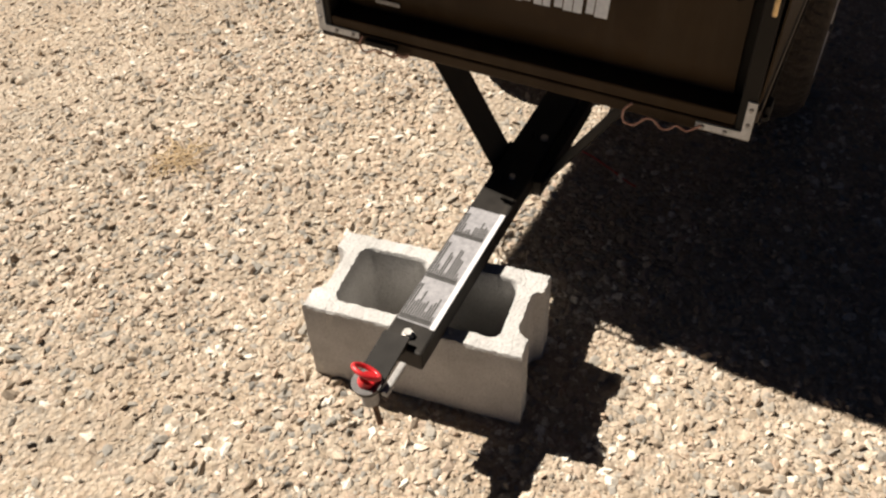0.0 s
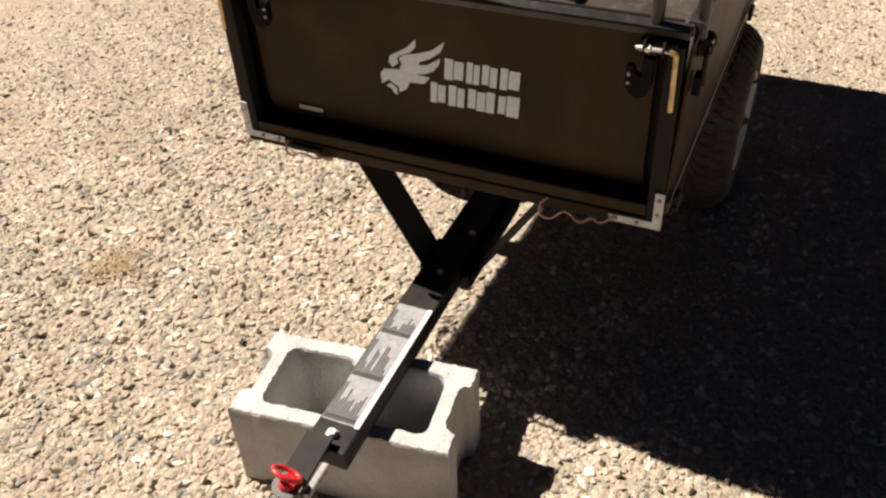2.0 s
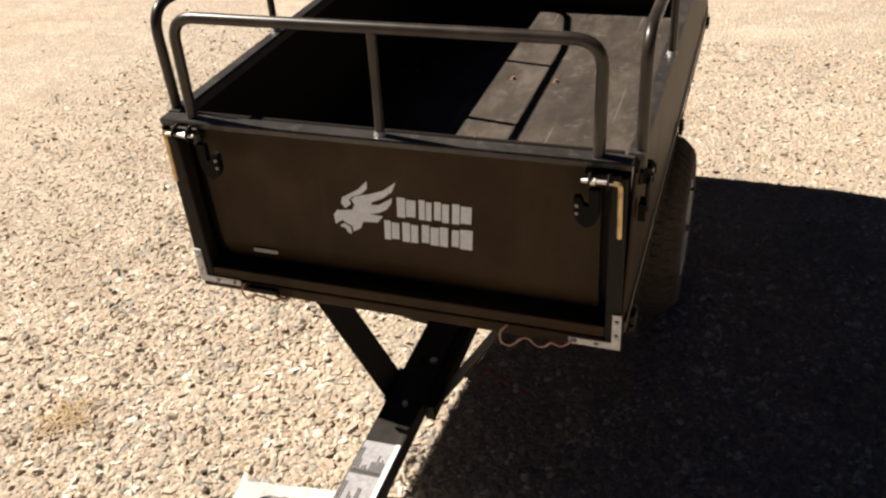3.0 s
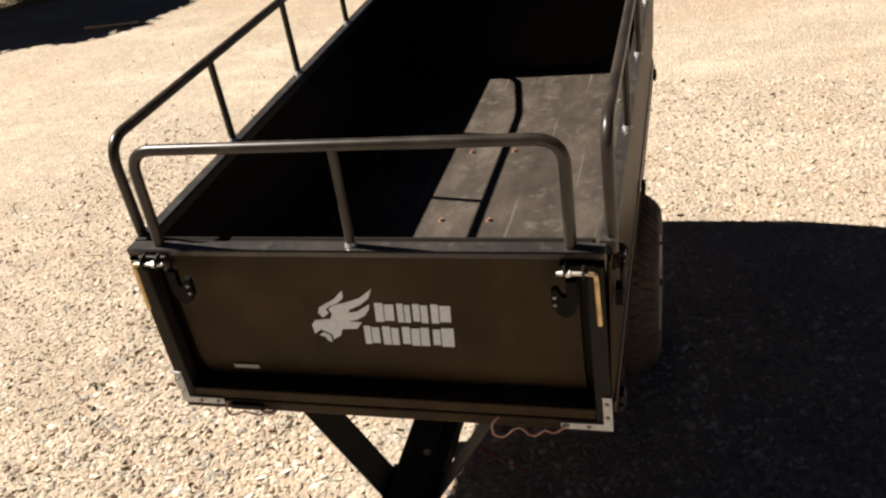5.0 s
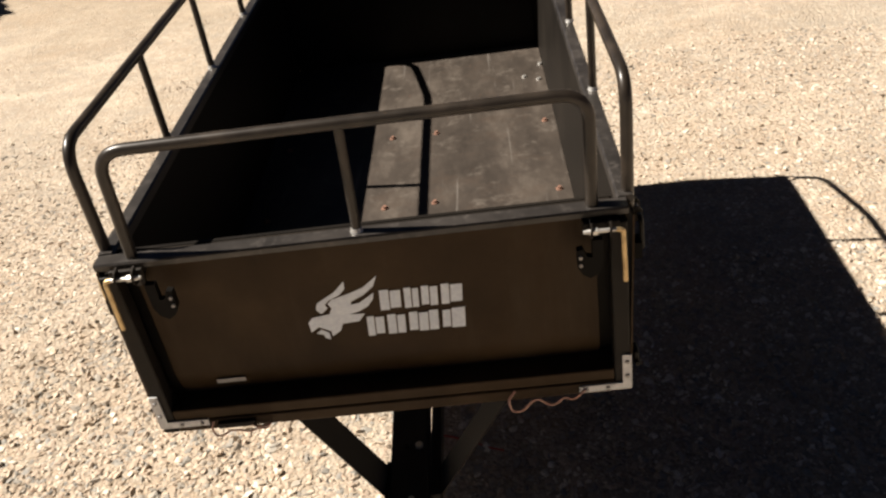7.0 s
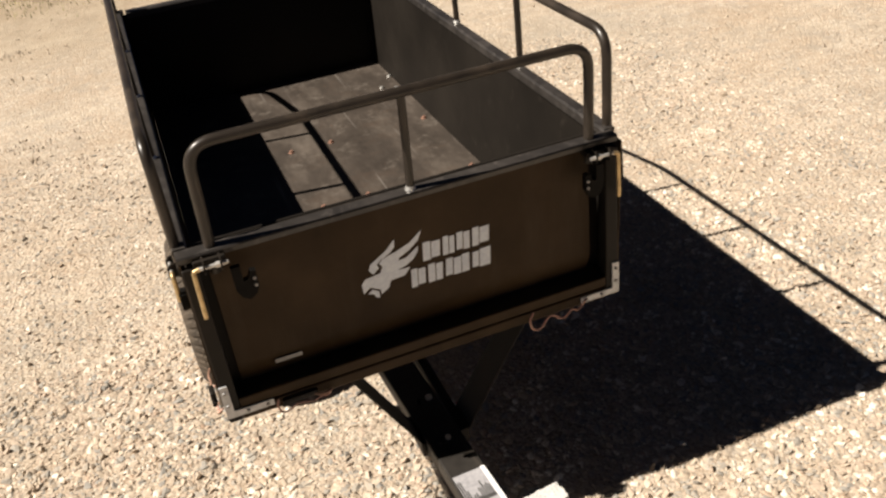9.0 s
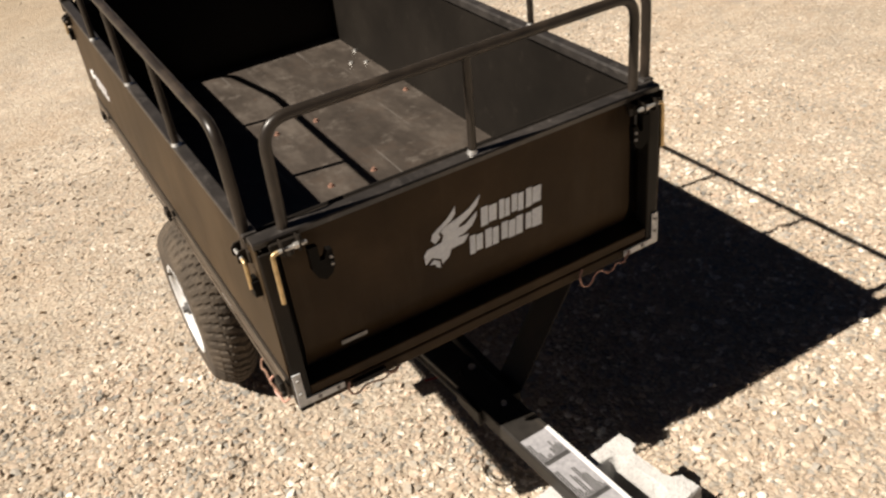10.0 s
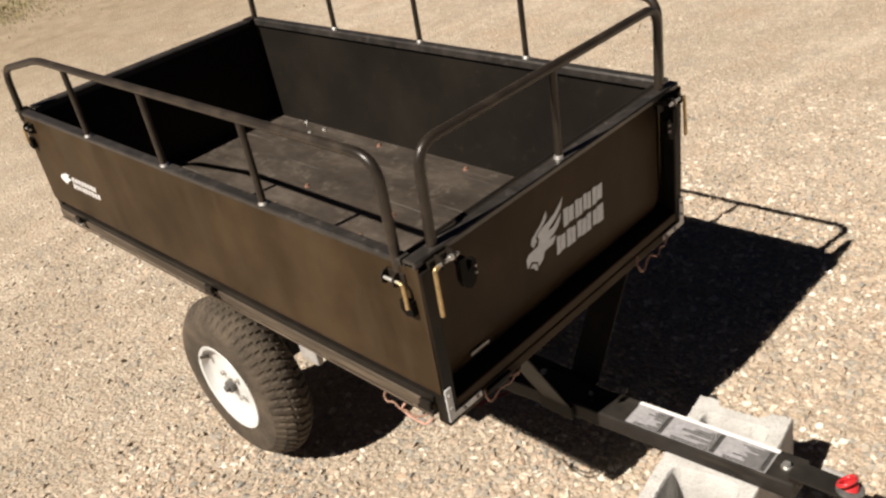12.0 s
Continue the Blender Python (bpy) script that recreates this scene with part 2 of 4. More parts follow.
def make_rubber():
    m = Mat("dusty_rubber", 0.9)
    n = m.noise(14, 5)
    col = ramp3(m, n, (0.032, 0.024, 0.0165), (0.054, 0.041, 0.0285), (0.096, 0.073, 0.051))
    col = m.mix(m.ramp(m.noise(160, 3), [(0.5, (0, 0, 0)), (0.8, (0.6, 0.6, 0.6))]), col, (0.125, 0.097, 0.067))
    m.base(col).bump(m.noise(180, 3), 0.3, 0.001)
    return m.m


def make_plain(name, dark, light, rough, scale=25, metal=0.0):
    m = Mat(name, rough, metal)
    n = m.noise(scale, 5)
    m.base(ramp3(m, n, dark, tuple((a + b) / 2 for a, b in zip(dark, light)), light)).rough(n, rough * 0.85, min(1, rough * 1.15))
    m.bump(n, 0.08, 0.0008)
    return m.m


def make_leaf():
    m = Mat("leaf_green", 0.6)
    geo = m.t.nodes.new("ShaderNodeNewGeometry")
    m.base(m.ramp(geo.outputs["Random Per Island"], [(0, (0.030, 0.052, 0.014)), (0.5, (0.06, 0.085, 0.022)), (1, (0.11, 0.12, 0.035))]))
    return m.m


def make_grass():
    m = Mat("dry_grass", 0.7)
    geo = m.t.nodes.new("ShaderNodeNewGeometry")
    m.base(m.ramp(geo.outputs["Random Per Island"], [(0, (0.10, 0.11, 0.025)), (0.5, (0.20, 0.19, 0.05)), (1, (0.36, 0.30, 0.12))]))
    return m.m


BLACK = make_black_paint()
TUBE = make_tube_paint()
SHEET = make_panel_paint()
FRAME = make_frame_paint()
TONGUE = make_tongue_paint()
RIM_PAINT = make_rim_paint()
BED = make_bed_metal()
INNER = make_inner_paint()
GALVANISED = make_plain("galvanised_sheet", (0.42, 0.43, 0.44), (0.68, 0.69, 0.70), 0.42, 70, 0.15)
ZINC = make_bright_zinc("clear_zinc", (0.60, 0.585, 0.555), 0.36)
YELLOW_ZINC = make_bright_zinc("yellow_zinc", (0.58, 0.43, 0.23), 0.36)
CONCRETE = make_concrete()
STONE = make_stone("gravel_stone", 0.0)
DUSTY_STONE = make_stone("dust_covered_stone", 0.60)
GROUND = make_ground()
RUBBER = make_rubber()
WHITE_RIM = make_plain("white_wheel_enamel", (0.50, 0.50, 0.495), (0.68, 0.68, 0.675), 0.32, 9)
PRINT = make_plain("pale_print", (0.60, 0.65, 0.74), (0.76, 0.81, 0.87), 0.5, 130)
LABEL_SHEET = make_plain("lilac_grey_label", (0.25, 0.245, 0.255), (0.38, 0.372, 0.384), 0.42, 110)
LABEL_DARK = make_plain("grey_steel", (0.07, 0.068, 0.066), (0.15, 0.145, 0.14), 0.45, 80)
RUSTY = make_plain("rusty_steel", (0.10, 0.058, 0.036), (0.24, 0.15, 0.095), 0.7, 120, 0.3)
STICKER = make_plain("silver_label", (0.26, 0.25, 0.24), (0.40, 0.385, 0.37), 0.45, 150)
STICKER_WHITE = make_plain("white_label", (0.66, 0.65, 0.66), (0.80, 0.79, 0.80), 0.4, 60)
DARK = make_plain("matt_black_steel", (0.004, 0.0036, 0.003), (0.008, 0.007, 0.006), 0.6, 40)
DARK.node_tree.nodes["Principled BSDF"].inputs["Specular IOR Level"].default_value = 0.08
INK = make_plain("label_ink", (0.035, 0.033, 0.032), (0.075, 0.072, 0.069), 0.6, 120)
RED = make_plain("red_plastic", (0.50, 0.016, 0.022), (0.66, 0.035, 0.04), 0.35, 60)
COPPER_PINK = make_plain("pink_wire_sheath", (0.38, 0.20, 0.15), (0.55, 0.33, 0.26), 0.5, 120)
BROWN_WIRE = make_plain("brown_wire_sheath", (0.16, 0.085, 0.055), (0.30, 0.18, 0.125), 0.6, 120)
RED_WIRE = make_plain("red_wire_sheath", (0.35, 0.03, 0.02), (0.5, 0.06, 0.035), 0.5, 120)
RUST = make_plain("orange_rust", (0.12, 0.060, 0.042), (0.26, 0.140, 0.095), 0.85, 140)
WOOD = make_plain("weathered_wood", (0.40, 0.30, 0.20), (0.58, 0.47, 0.34), 0.85, 30)
BARK = make_plain("bark", (0.07, 0.05, 0.035), (0.16, 0.12, 0.085), 0.9, 30)
STRAW = make_plain("dry_straw", (0.40, 0.285, 0.15), (0.62, 0.47, 0.28), 0.75, 90)
STRAW_BROWN = make_plain("brown_litter", (0.10, 0.07, 0.045), (0.22, 0.16, 0.10), 0.9, 60)
LEAF = make_leaf()
GRASS = make_grass()


# ---- mesh helpers ----
def part(name, bm, material, parent=None, label="", smooth=0.0):
    """Links a bmesh as one mesh object, under a thing or a part if one is given."""
    bmesh.ops.recalc_face_normals(bm, faces=bm.faces[:])
    me = bpy.data.meshes.new(name)
    bm.to_mesh(me)
    bm.free()
    me.materials.append(material)
    if smooth:
        me.polygons.foreach_set("use_smooth", [True] * len(me.polygons))
        me.set_sharp_from_angle(angle=radians(smooth))
    ob = new(name, me)
    if parent is not None:
        ob.parent = parent
    if label:
        tagged(ob, label)
    return ob


def slab(bm, x0, x1, y0, y1, z0, z1, bevel=0.0, m=None):
    """A box between the given faces, with bevelled edges, added to bm."""
    got = bmesh.ops.create_cube(bm, size=1.0)
    mat = Matrix.Translation(((x0 + x1) / 2, (y0 + y1) / 2, (z0 + z1) / 2)) @ Matrix.Diagonal((x1 - x0, y1 - y0, z1 - z0, 1))
    bmesh.ops.transform(bm, matrix=mat, verts=got["verts"])
    vs = got["verts"]
    if bevel:
        edges = list({e for v in vs for e in v.link_edges})
        r = bmesh.ops.bevel(bm, geom=edges, offset=bevel, segments=2, profile=0.5, affect="EDGES")
        vs = list({v for f in r["faces"] for v in f.verts} | {v for v in vs if v.is_valid})
    if m is not None:
        bmesh.ops.transform(bm, matrix=m, verts=vs)
    return bm


def box(*a, **k):
    return slab(bmesh.new(), *a, **k)


def rod(bm, a, b, r0, r1=None, n=12, caps=True):
    """A round bar from a to b."""
    a, b = Vector(a), Vector(b)
    turn = (b - a).to_track_quat("Z", "Y").to_matrix().to_4x4()
    mat = Matrix.Translation((a + b) / 2) @ turn
    bmesh.ops.create_cone(bm, cap_ends=caps, segments=n, radius1=r0, radius2=r0 if r1 is None else r1, depth=(b - a).length, matrix=mat)
    return bm


def rounded(points, radius, steps=6):
    """A polyline with its inner corners turned to arcs."""
    ps = [Vector(p) for p in points]
    out = [ps[0]]
    for a, b, c in zip(ps, ps[1:], ps[2:]):
        d0, d1 = (a - b), (c - b)
        cut = min(radius, d0.length * 0.49, d1.length * 0.49)
        p, q = b + d0.normalized() * cut, b + d1.normalized() * cut
        for k in range(steps + 1):
            s = k / steps
            out.append((1 - s) ** 2 * p + 2 * s * (1 - s) * b + s * s * q)
    out.append(ps[-1])
    return out


def sweep(bm, points, r, n=12):
    """A round tube along points."""
    ps = [Vector(p) for p in points]
    side = None
    rings = []
    for k, p in enumerate(ps):
        way = (ps[min(k + 1, len(ps) - 1)] - ps[max(k - 1, 0)]).normalized()
        if side is None:
            side = way.orthogonal().normalized()
        side = (side - way * side.dot(way)).normalized()
        up = way.cross(side)
        rings.append([bm.verts.new(p + r * (math.cos(a) * side + math.sin(a) * up)) for a in (math.tau * j / n for j in range(n))])
    for r0, r1 in zip(rings, rings[1:]):
        for j in range(n):
            bm.faces.new((r0[j], r0[(j + 1) % n], r1[(j + 1) % n], r1[j]))
    bm.faces.new(rings[0][::-1])
    bm.faces.new(rings[-1])
    return bm


def extrude_profile(profile, length, place):
    """A closed outline of (u, v) pushed along a length; place maps (u, v, w) to the world."""
    bm = bmesh.new()
    a = [bm.verts.new(place(u, v, 0.0)) for u, v in profile]
    b = [bm.verts.new(place(u, v, length)) for u, v in profile]
    n = len(profile)
    for k in range(n):
        bm.faces.new((a[k], a[(k + 1) % n], b[(k + 1) % n], b[k]))
    bm.faces.new(a)
    bm.faces.new(b[::-1])
    return bm


def lathe(bm, profile, n, axis_at=(0, 0, 0)):
    """Turns (x, r) pairs round the x axis; a closed profile gives a closed ring."""
    o = Vector(axis_at)
    rings = []
    for k in range(n):
        a = math.tau * k / n
        rings.append([bm.verts.new(o + Vector((x, r * math.sin(a), r * math.cos(a)))) for x, r in profile])
    m = len(profile)
    for k in range(n):
        p, q = rings[k], rings[(k + 1) % n]
        for j in range(m):
            bm.faces.new((p[j], p[(j + 1) % m], q[(j + 1) % m], q[j]))
    return bm


def empty(name, at):
    ob = new(name)
    ob.empty_display_size = 0.1
    ob.location = at
    return ob


# ---- ground ----
def ground_height(x, y):
    h = 0.010 * noise.noise((x * 0.9, y * 0.9, 3.1)) + 0.004 * noise.noise((x * 3.1, y * 3.1, 7.7))
    near = max(0.0, 1.0 - math.hypot(x - 0.1, y - 0.4) / 1.6)
    return h * (1 - near) + 0.004 - 0.045 * (max(-2.0, min(y, 4.0)) + 0.32)


def build_ground():
    near = [-5 + 0.1 * k for k in range(0, 131)]
    xs = [-600, -200, -60, -25, -12, -7.5] + near + [10, 14, 25, 60, 200, 600]
    ys = [-600, -200, -60, -25, -12, -8] + near + [10, 14, 25, 60, 200, 600]
    verts = [(x, y, ground_height(x, y) if abs(x) < 9 and abs(y) < 9 else (-0.19 if y > 4 else 0.08)) for y in ys for x in xs]
    w = len(xs)
    faces = [(j * w + i, j * w + i + 1, (j + 1) * w + i + 1, (j + 1) * w + i) for j in range(len(ys) - 1) for i in range(w - 1)]
    me = bpy.data.meshes.new("ground")
    me.from_pydata(verts, [], faces)
    me.polygons.foreach_set("use_smooth", [True] * len(me.polygons))
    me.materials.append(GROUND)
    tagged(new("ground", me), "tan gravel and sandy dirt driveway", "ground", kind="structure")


CHIP = ([(1.9, 0, 0), (-1.9, 0, 0), (0, 1.9, 0), (0, -1.9, 0), (0, 0, 1.9), (0, 0, -1.9)], [(0, 2, 4), (2, 1, 4), (1, 3, 4), (3, 0, 4), (2, 0, 5), (1, 2, 5), (3, 1, 5), (0, 3, 5)])


def pebble():
    """Corners and faces of a twenty-sided chip."""
    bm = bmesh.new()
    bmesh.ops.create_icosphere(bm, subdivisions=1, radius=3**0.5)
    bm.verts.index_update()
    out = [tuple(v.co) for v in bm.verts], [tuple(v.index for v in f.verts) for f in bm.faces]
    bm.free()
    return out


def scatter_stones(rng, xs, ys, sizes, name, label, shape, mat, sink=0.0):
    """Many small chips, each a jittered copy of the shape, in one mesh."""
    block, tri = np.array(shape[0], float) / 3**0.5 * 1.1, np.array(shape[1])
    n, k = len(xs), len(shape[0])
    v = block[None] * (1 + rng.uniform(-0.30, 0.22, (n, k, 1))) + rng.uniform(-0.13, 0.13, (n, k, 3))
    v = v * np.stack([rng.uniform(0.90, 1.60, n), rng.uniform(0.70, 1.05, n), rng.uniform(0.30, 0.58, n)], -1)[:, None]
    q = rng.normal(size=(n, 4)) * np.array([1.0, 0.2, 0.2, 1.0])
    q /= np.linalg.norm(q, axis=1, keepdims=True)
    a, b, c, d = q.T
    rot = np.stack([1 - 2 * (c * c + d * d), 2 * (b * c - a * d), 2 * (b * d + a * c), 2 * (b * c + a * d), 1 - 2 * (b * b + d * d), 2 * (c * d - a * b), 2 * (b * d - a * c), 2 * (c * d + a * b), 1 - 2 * (b * b + c * c)], -1).reshape(n, 3, 3)
    v = np.einsum("nij,nkj->nki", rot, v) * (sizes / 2)[:, None, None]
    zs = np.array([ground_height(x, y) for x, y in zip(xs, ys)]) + sizes * (rng.uniform(-0.20, 0.06, n) - sink)
    v += np.stack([xs, ys, zs], -1)[:, None]
    f = (tri[None] + k * np.arange(n)[:, None, None]).reshape(-1, 3)
    me = bpy.data.meshes.new(name)
    me.vertices.add(k * n)
    me.vertices.foreach_set("co", v.astype(np.float32).ravel())
    me.loops.add(f.size)
    me.loops.foreach_set("vertex_index", f.astype(np.int32).ravel())
    me.polygons.add(len(f))
    me.polygons.foreach_set("loop_start", np.arange(0, f.size, 3, dtype=np.int32))
    me.polygons.foreach_set("use_smooth", np.zeros(len(f), dtype=bool))
    me.update(calc_edges=True)
    me.materials.append(mat)
    return tagged(new(name, me), label, "gravel", kind="stuff")


def build_gravel():
    rng = np.random.default_rng(7)

    def spread(n, x0, x1, y0, y1, lo, hi, power, thin):
        xs, ys = rng.uniform(x0, x1, n), rng.uniform(y0, y1, n)
        mask = np.array([noise.noise((x * 1.1 + 5, y * 1.1, 0.4)) for x, y in zip(xs, ys)])
        sandy = np.exp(-((xs + 0.58) ** 2 / 0.16 + (ys + 0.84) ** 2 / 0.06))
        keep = rng.uniform(0, 1, n) > np.maximum(thin * np.clip(mask * 2.2 + 0.25, 0, 1), 0.88 * sandy)
        under = (np.abs(xs) < 0.36) & (ys > 0.3) & (ys < 1.5)
        keep &= ~under | (rng.uniform(0, 1, n) < 0.35)
        xs, ys = xs[keep], ys[keep]
        return xs, ys, lo + (hi - lo) * rng.uniform(0, 1, len(xs)) ** power

    def beyond(n, reach):
        """Stones that thin out with the distance from the trailer."""
        r = 1.1 + reach * rng.uniform(0, 1, n) ** 1.8
        a = rng.uniform(-0.45 * math.pi, 1.15 * math.pi, n)
        xs, ys = 0.1 + 1.15 * r * np.cos(a), 0.25 + r * np.sin(a)
        keep = (xs < -1.2) | (xs > 1.45) | (ys > 1.6) | (ys < -1.0)
        return xs[keep], ys[keep], 0.0075 + 0.018 * rng.uniform(0, 1, keep.sum()) ** 2.0

    def fringe(n, x0, x1, side):
        """Gravel beside the packed patch, thinner the farther it lies."""
        xs, ys, sizes = spread(n, x0, x1, -1.0, 2.8, 0.006, 0.0225, 2.4, 0.2)
        away = (xs - x0) / (x1 - x0) if side > 0 else (x1 - xs) / (x1 - x0)
        away = np.maximum(away, np.clip((ys - 0.8) / 2.0, 0, 1))
        keep = rng.uniform(0, 1, len(xs)) > 0.9 * away ** 1.3
        return xs[keep], ys[keep], sizes[keep]

    xs, ys, sizes = spread(85000, -1.2, 1.45, -1.0, 1.05, 0.0056, 0.0250, 2.5, 0.16)
    scatter_stones(rng, xs, ys, sizes, "gravel", "packed rounded gravel chips in tan, cream and grey", pebble(), STONE)
    sets = [spread(50000, -1.2, 2.0, 1.05, 2.9, 0.006, 0.023, 2.0, 0.3), fringe(84000, -2.4, -1.2, -1), fringe(58000, 1.45, 2.4, 1)]
    xs, ys, sizes = (np.concatenate(c) for c in zip(*sets))
    scatter_stones(rng, xs, ys, sizes, "gravel", "flat tan gravel flakes beside the drive's middle", CHIP, STONE, 0.08)
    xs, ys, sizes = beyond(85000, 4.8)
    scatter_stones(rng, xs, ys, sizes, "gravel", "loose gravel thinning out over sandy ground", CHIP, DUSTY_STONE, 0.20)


def build_straw():
    """A flattened tuft of dry straw, many bent blades lying on the gravel."""
    rng = random.Random(5)
    bm = bmesh.new()
    cx, cy = -0.876, -0.055
    for k in range(70):
        a, ln = rng.uniform(0, math.tau), rng.uniform(0.025, 0.075)
        ox, oy = rng.gauss(0, 0.022), rng.gauss(0, 0.022)
        z = ground_height(cx, cy) + rng.uniform(0.004, 0.008)
        pts = [Vector((cx + ox + ln * f * math.cos(a + 0.5 * f * f), cy + oy + ln * f * math.sin(a + 0.5 * f * f), z + 0.012 * f * (1 - f) + 0.003 * f)) for f in (0.0, 0.33, 0.67, 1.0)]
        sweep(bm, pts, rng.uniform(0.0007, 0.0013), 4)
    tagged(part("straw_tuft", bm, STRAW), "flattened tuft of dry yellow straw on the gravel", "dry weed")


# ---- the trailer ----
HW = 0.412          # half the box's width
LEN = 1.608         # its length
RIM = 0.800         # top of the walls
FLOOR = 0.467       # top of the bed plate
BASE = 0.441        # underside of the bottom frame


def wall_profile(curl):
    """A folded sheet wall: u outwards from its outer face, v up. Rolled in at the foot by curl, open to the hem above."""
    roll = [(0.0, 0.547), (0.10, 0.534), (0.30, 0.520), (0.62, 0.505), (0.92, 0.494), (1.0, 0.487)]
    if curl > 0.018:
        roll = [(0.0, 0.523), (0.06, 0.518), (0.20, 0.513), (0.55, 0.507), (0.85, 0.503), (1.0, 0.499)]
    outer = [(0.0, RIM - 0.014)] + [(-curl * k, v) for k, v in roll]
    inner = [(-curl * k - 0.003, v + 0.001) for k, v in reversed(roll)] + [(-0.003, RIM - 0.014)]
    return outer + inner


def rim_profile(outward, depth=0.021):
    return [(u * outward, v) for u, v in ((0.003, RIM - 0.013), (0.005, RIM - 0.003), (0.003, RIM), (-depth + 0.003, RIM), (-depth, RIM - 0.004), (-depth, RIM - 0.020), (-depth + 0.003, RIM - 0.020), (-depth + 0.004, RIM - 0.007), (-0.004, RIM - 0.007), (-0.002, RIM - 0.013))]


def build_latch(parent, place, handle, big=True, inset=0.0):
    """A spring bolt through two tabs with a bent handle, and a black keeper plate with two bolts below.
    Built along u (towards the corner), w out of the wall, v up; place maps it."""
    def at(u, w, v):
        return Vector(place(u, w, v))

    bm = rod(bmesh.new(), at(-0.040, 0.012, 0), at(0.002, 0.012, 0), 0.0034)
    if big:
        rod(bm, at(-0.048, 0.012, 0), at(-0.034, 0.012, 0), 0.0030, 0.0046, n=10)
        rod(bm, at(-0.034, 0.012, 0), at(-0.027, 0.012, 0), 0.0060, n=6)
    bolt = part("latch_bolt", bm, ZINC, parent, "bright zinc spring bolt", 40)
    drop = 0.094 if big else 0.050
    pts = rounded([at(0.0, 0.012, 0), at(0.010, 0.012, -0.002), at(0.012, 0.013, -drop)], 0.010)
    part("handle", sweep(bmesh.new(), pts, 0.0040, 8), handle, bolt, "bent zinc latch handle", 50)
    for u in (-0.036, -0.008):
        bm = bmesh.new()
        vs = []
        for du in (-0.0015, 0.0015):
            vs.append([bm.verts.new(at(u + du, w, v)) for w, v in ((-0.002, 0.014), (0.012, 0.012), (0.018, 0.005), (0.018, -0.008), (0.011, -0.013), (-0.002, -0.015))])
        n = len(vs[0])
        for k in range(n):
            bm.faces.new((vs[0][k], vs[0][(k + 1) % n], vs[1][(k + 1) % n], vs[1][k]))
        bm.faces.new(vs[0])
        bm.faces.new(vs[1][::-1])
        part("latch_tab", bm, BLACK, parent)
    # the keeper plate
    bm = bmesh.new()
    out = [(-0.036, -0.016), (-0.020, -0.016), (-0.020, -0.060), (-0.027, -0.076), (-0.040, -0.084), (-0.052, -0.076), (-0.059, -0.062), (-0.059, -0.032), (-0.050, -0.030), (-0.044, -0.044), (-0.036, -0.046)] if big else [(-0.006, -0.036), (0.020, -0.036), (0.022, -0.064), (0.004, -0.068), (-0.008, -0.056)]
    a = [bm.verts.new(at(u - inset, 0.000, v)) for u, v in out]
    b = [bm.verts.new(at(u - inset, 0.012, v)) for u, v in out]
    n = len(out)
    for k in range(n):
        bm.faces.new((a[k], a[(k + 1) % n], b[(k + 1) % n], b[k]))
    bm.faces.new(a)
    bm.faces.new(b[::-1])
    keeper = part("keeper_plate", bm, DARK, parent)
    for v in (-0.044, -0.058) if big else ():
        part("bolt_head", rod(bmesh.new(), at(-0.054 - inset, 0.011, v), at(-0.054 - inset, 0.015, v), 0.0028, n=8), STICKER, keeper)


def tyre_mesh(at, r):
    """One closed surface: bead, sidewalls and a tread of slanting cross ribs cut by two grooves."""
    side_in = [(0.052, 0.119), (0.0580, 0.124), (0.0605, 0.145), (0.0605, 0.168), (0.0580, 0.187)]
    half = 0.0525
    across = [half - 2 * half * k / 34 for k in range(35)]
    prof = side_in + [(x, None) for x in across] + [(-x, q) for x, q in reversed(side_in)]
    ribs, per = 54, 6
    n = ribs * per
    bm = bmesh.new()
    o = Vector(at)
    rings = []
    for k in range(n):
        a = math.tau * k / n
        ring = []
        for x, q in prof:
            if q is None:
                row = min(2, int((x + half) / (2 * half / 3)))
                ph = (k / per + 0.22 * row + 9.0 * x) % 1.0
                up = 0.20 < ph < 0.82
                q = r - 11.5 * x * x - (0.0 if up else 0.0050)
            ring.append(bm.verts.new(o + Vector((x, q * math.sin(a), q * math.cos(a)))))
        rings.append(ring)
    m = len(prof)
    for k in range(n):
        p, q = rings[k], rings[(k + 1) % n]
        for j in range(m):
            bm.faces.new((p[j], p[(j + 1) % m], q[(j + 1) % m], q[j]))
    return bm


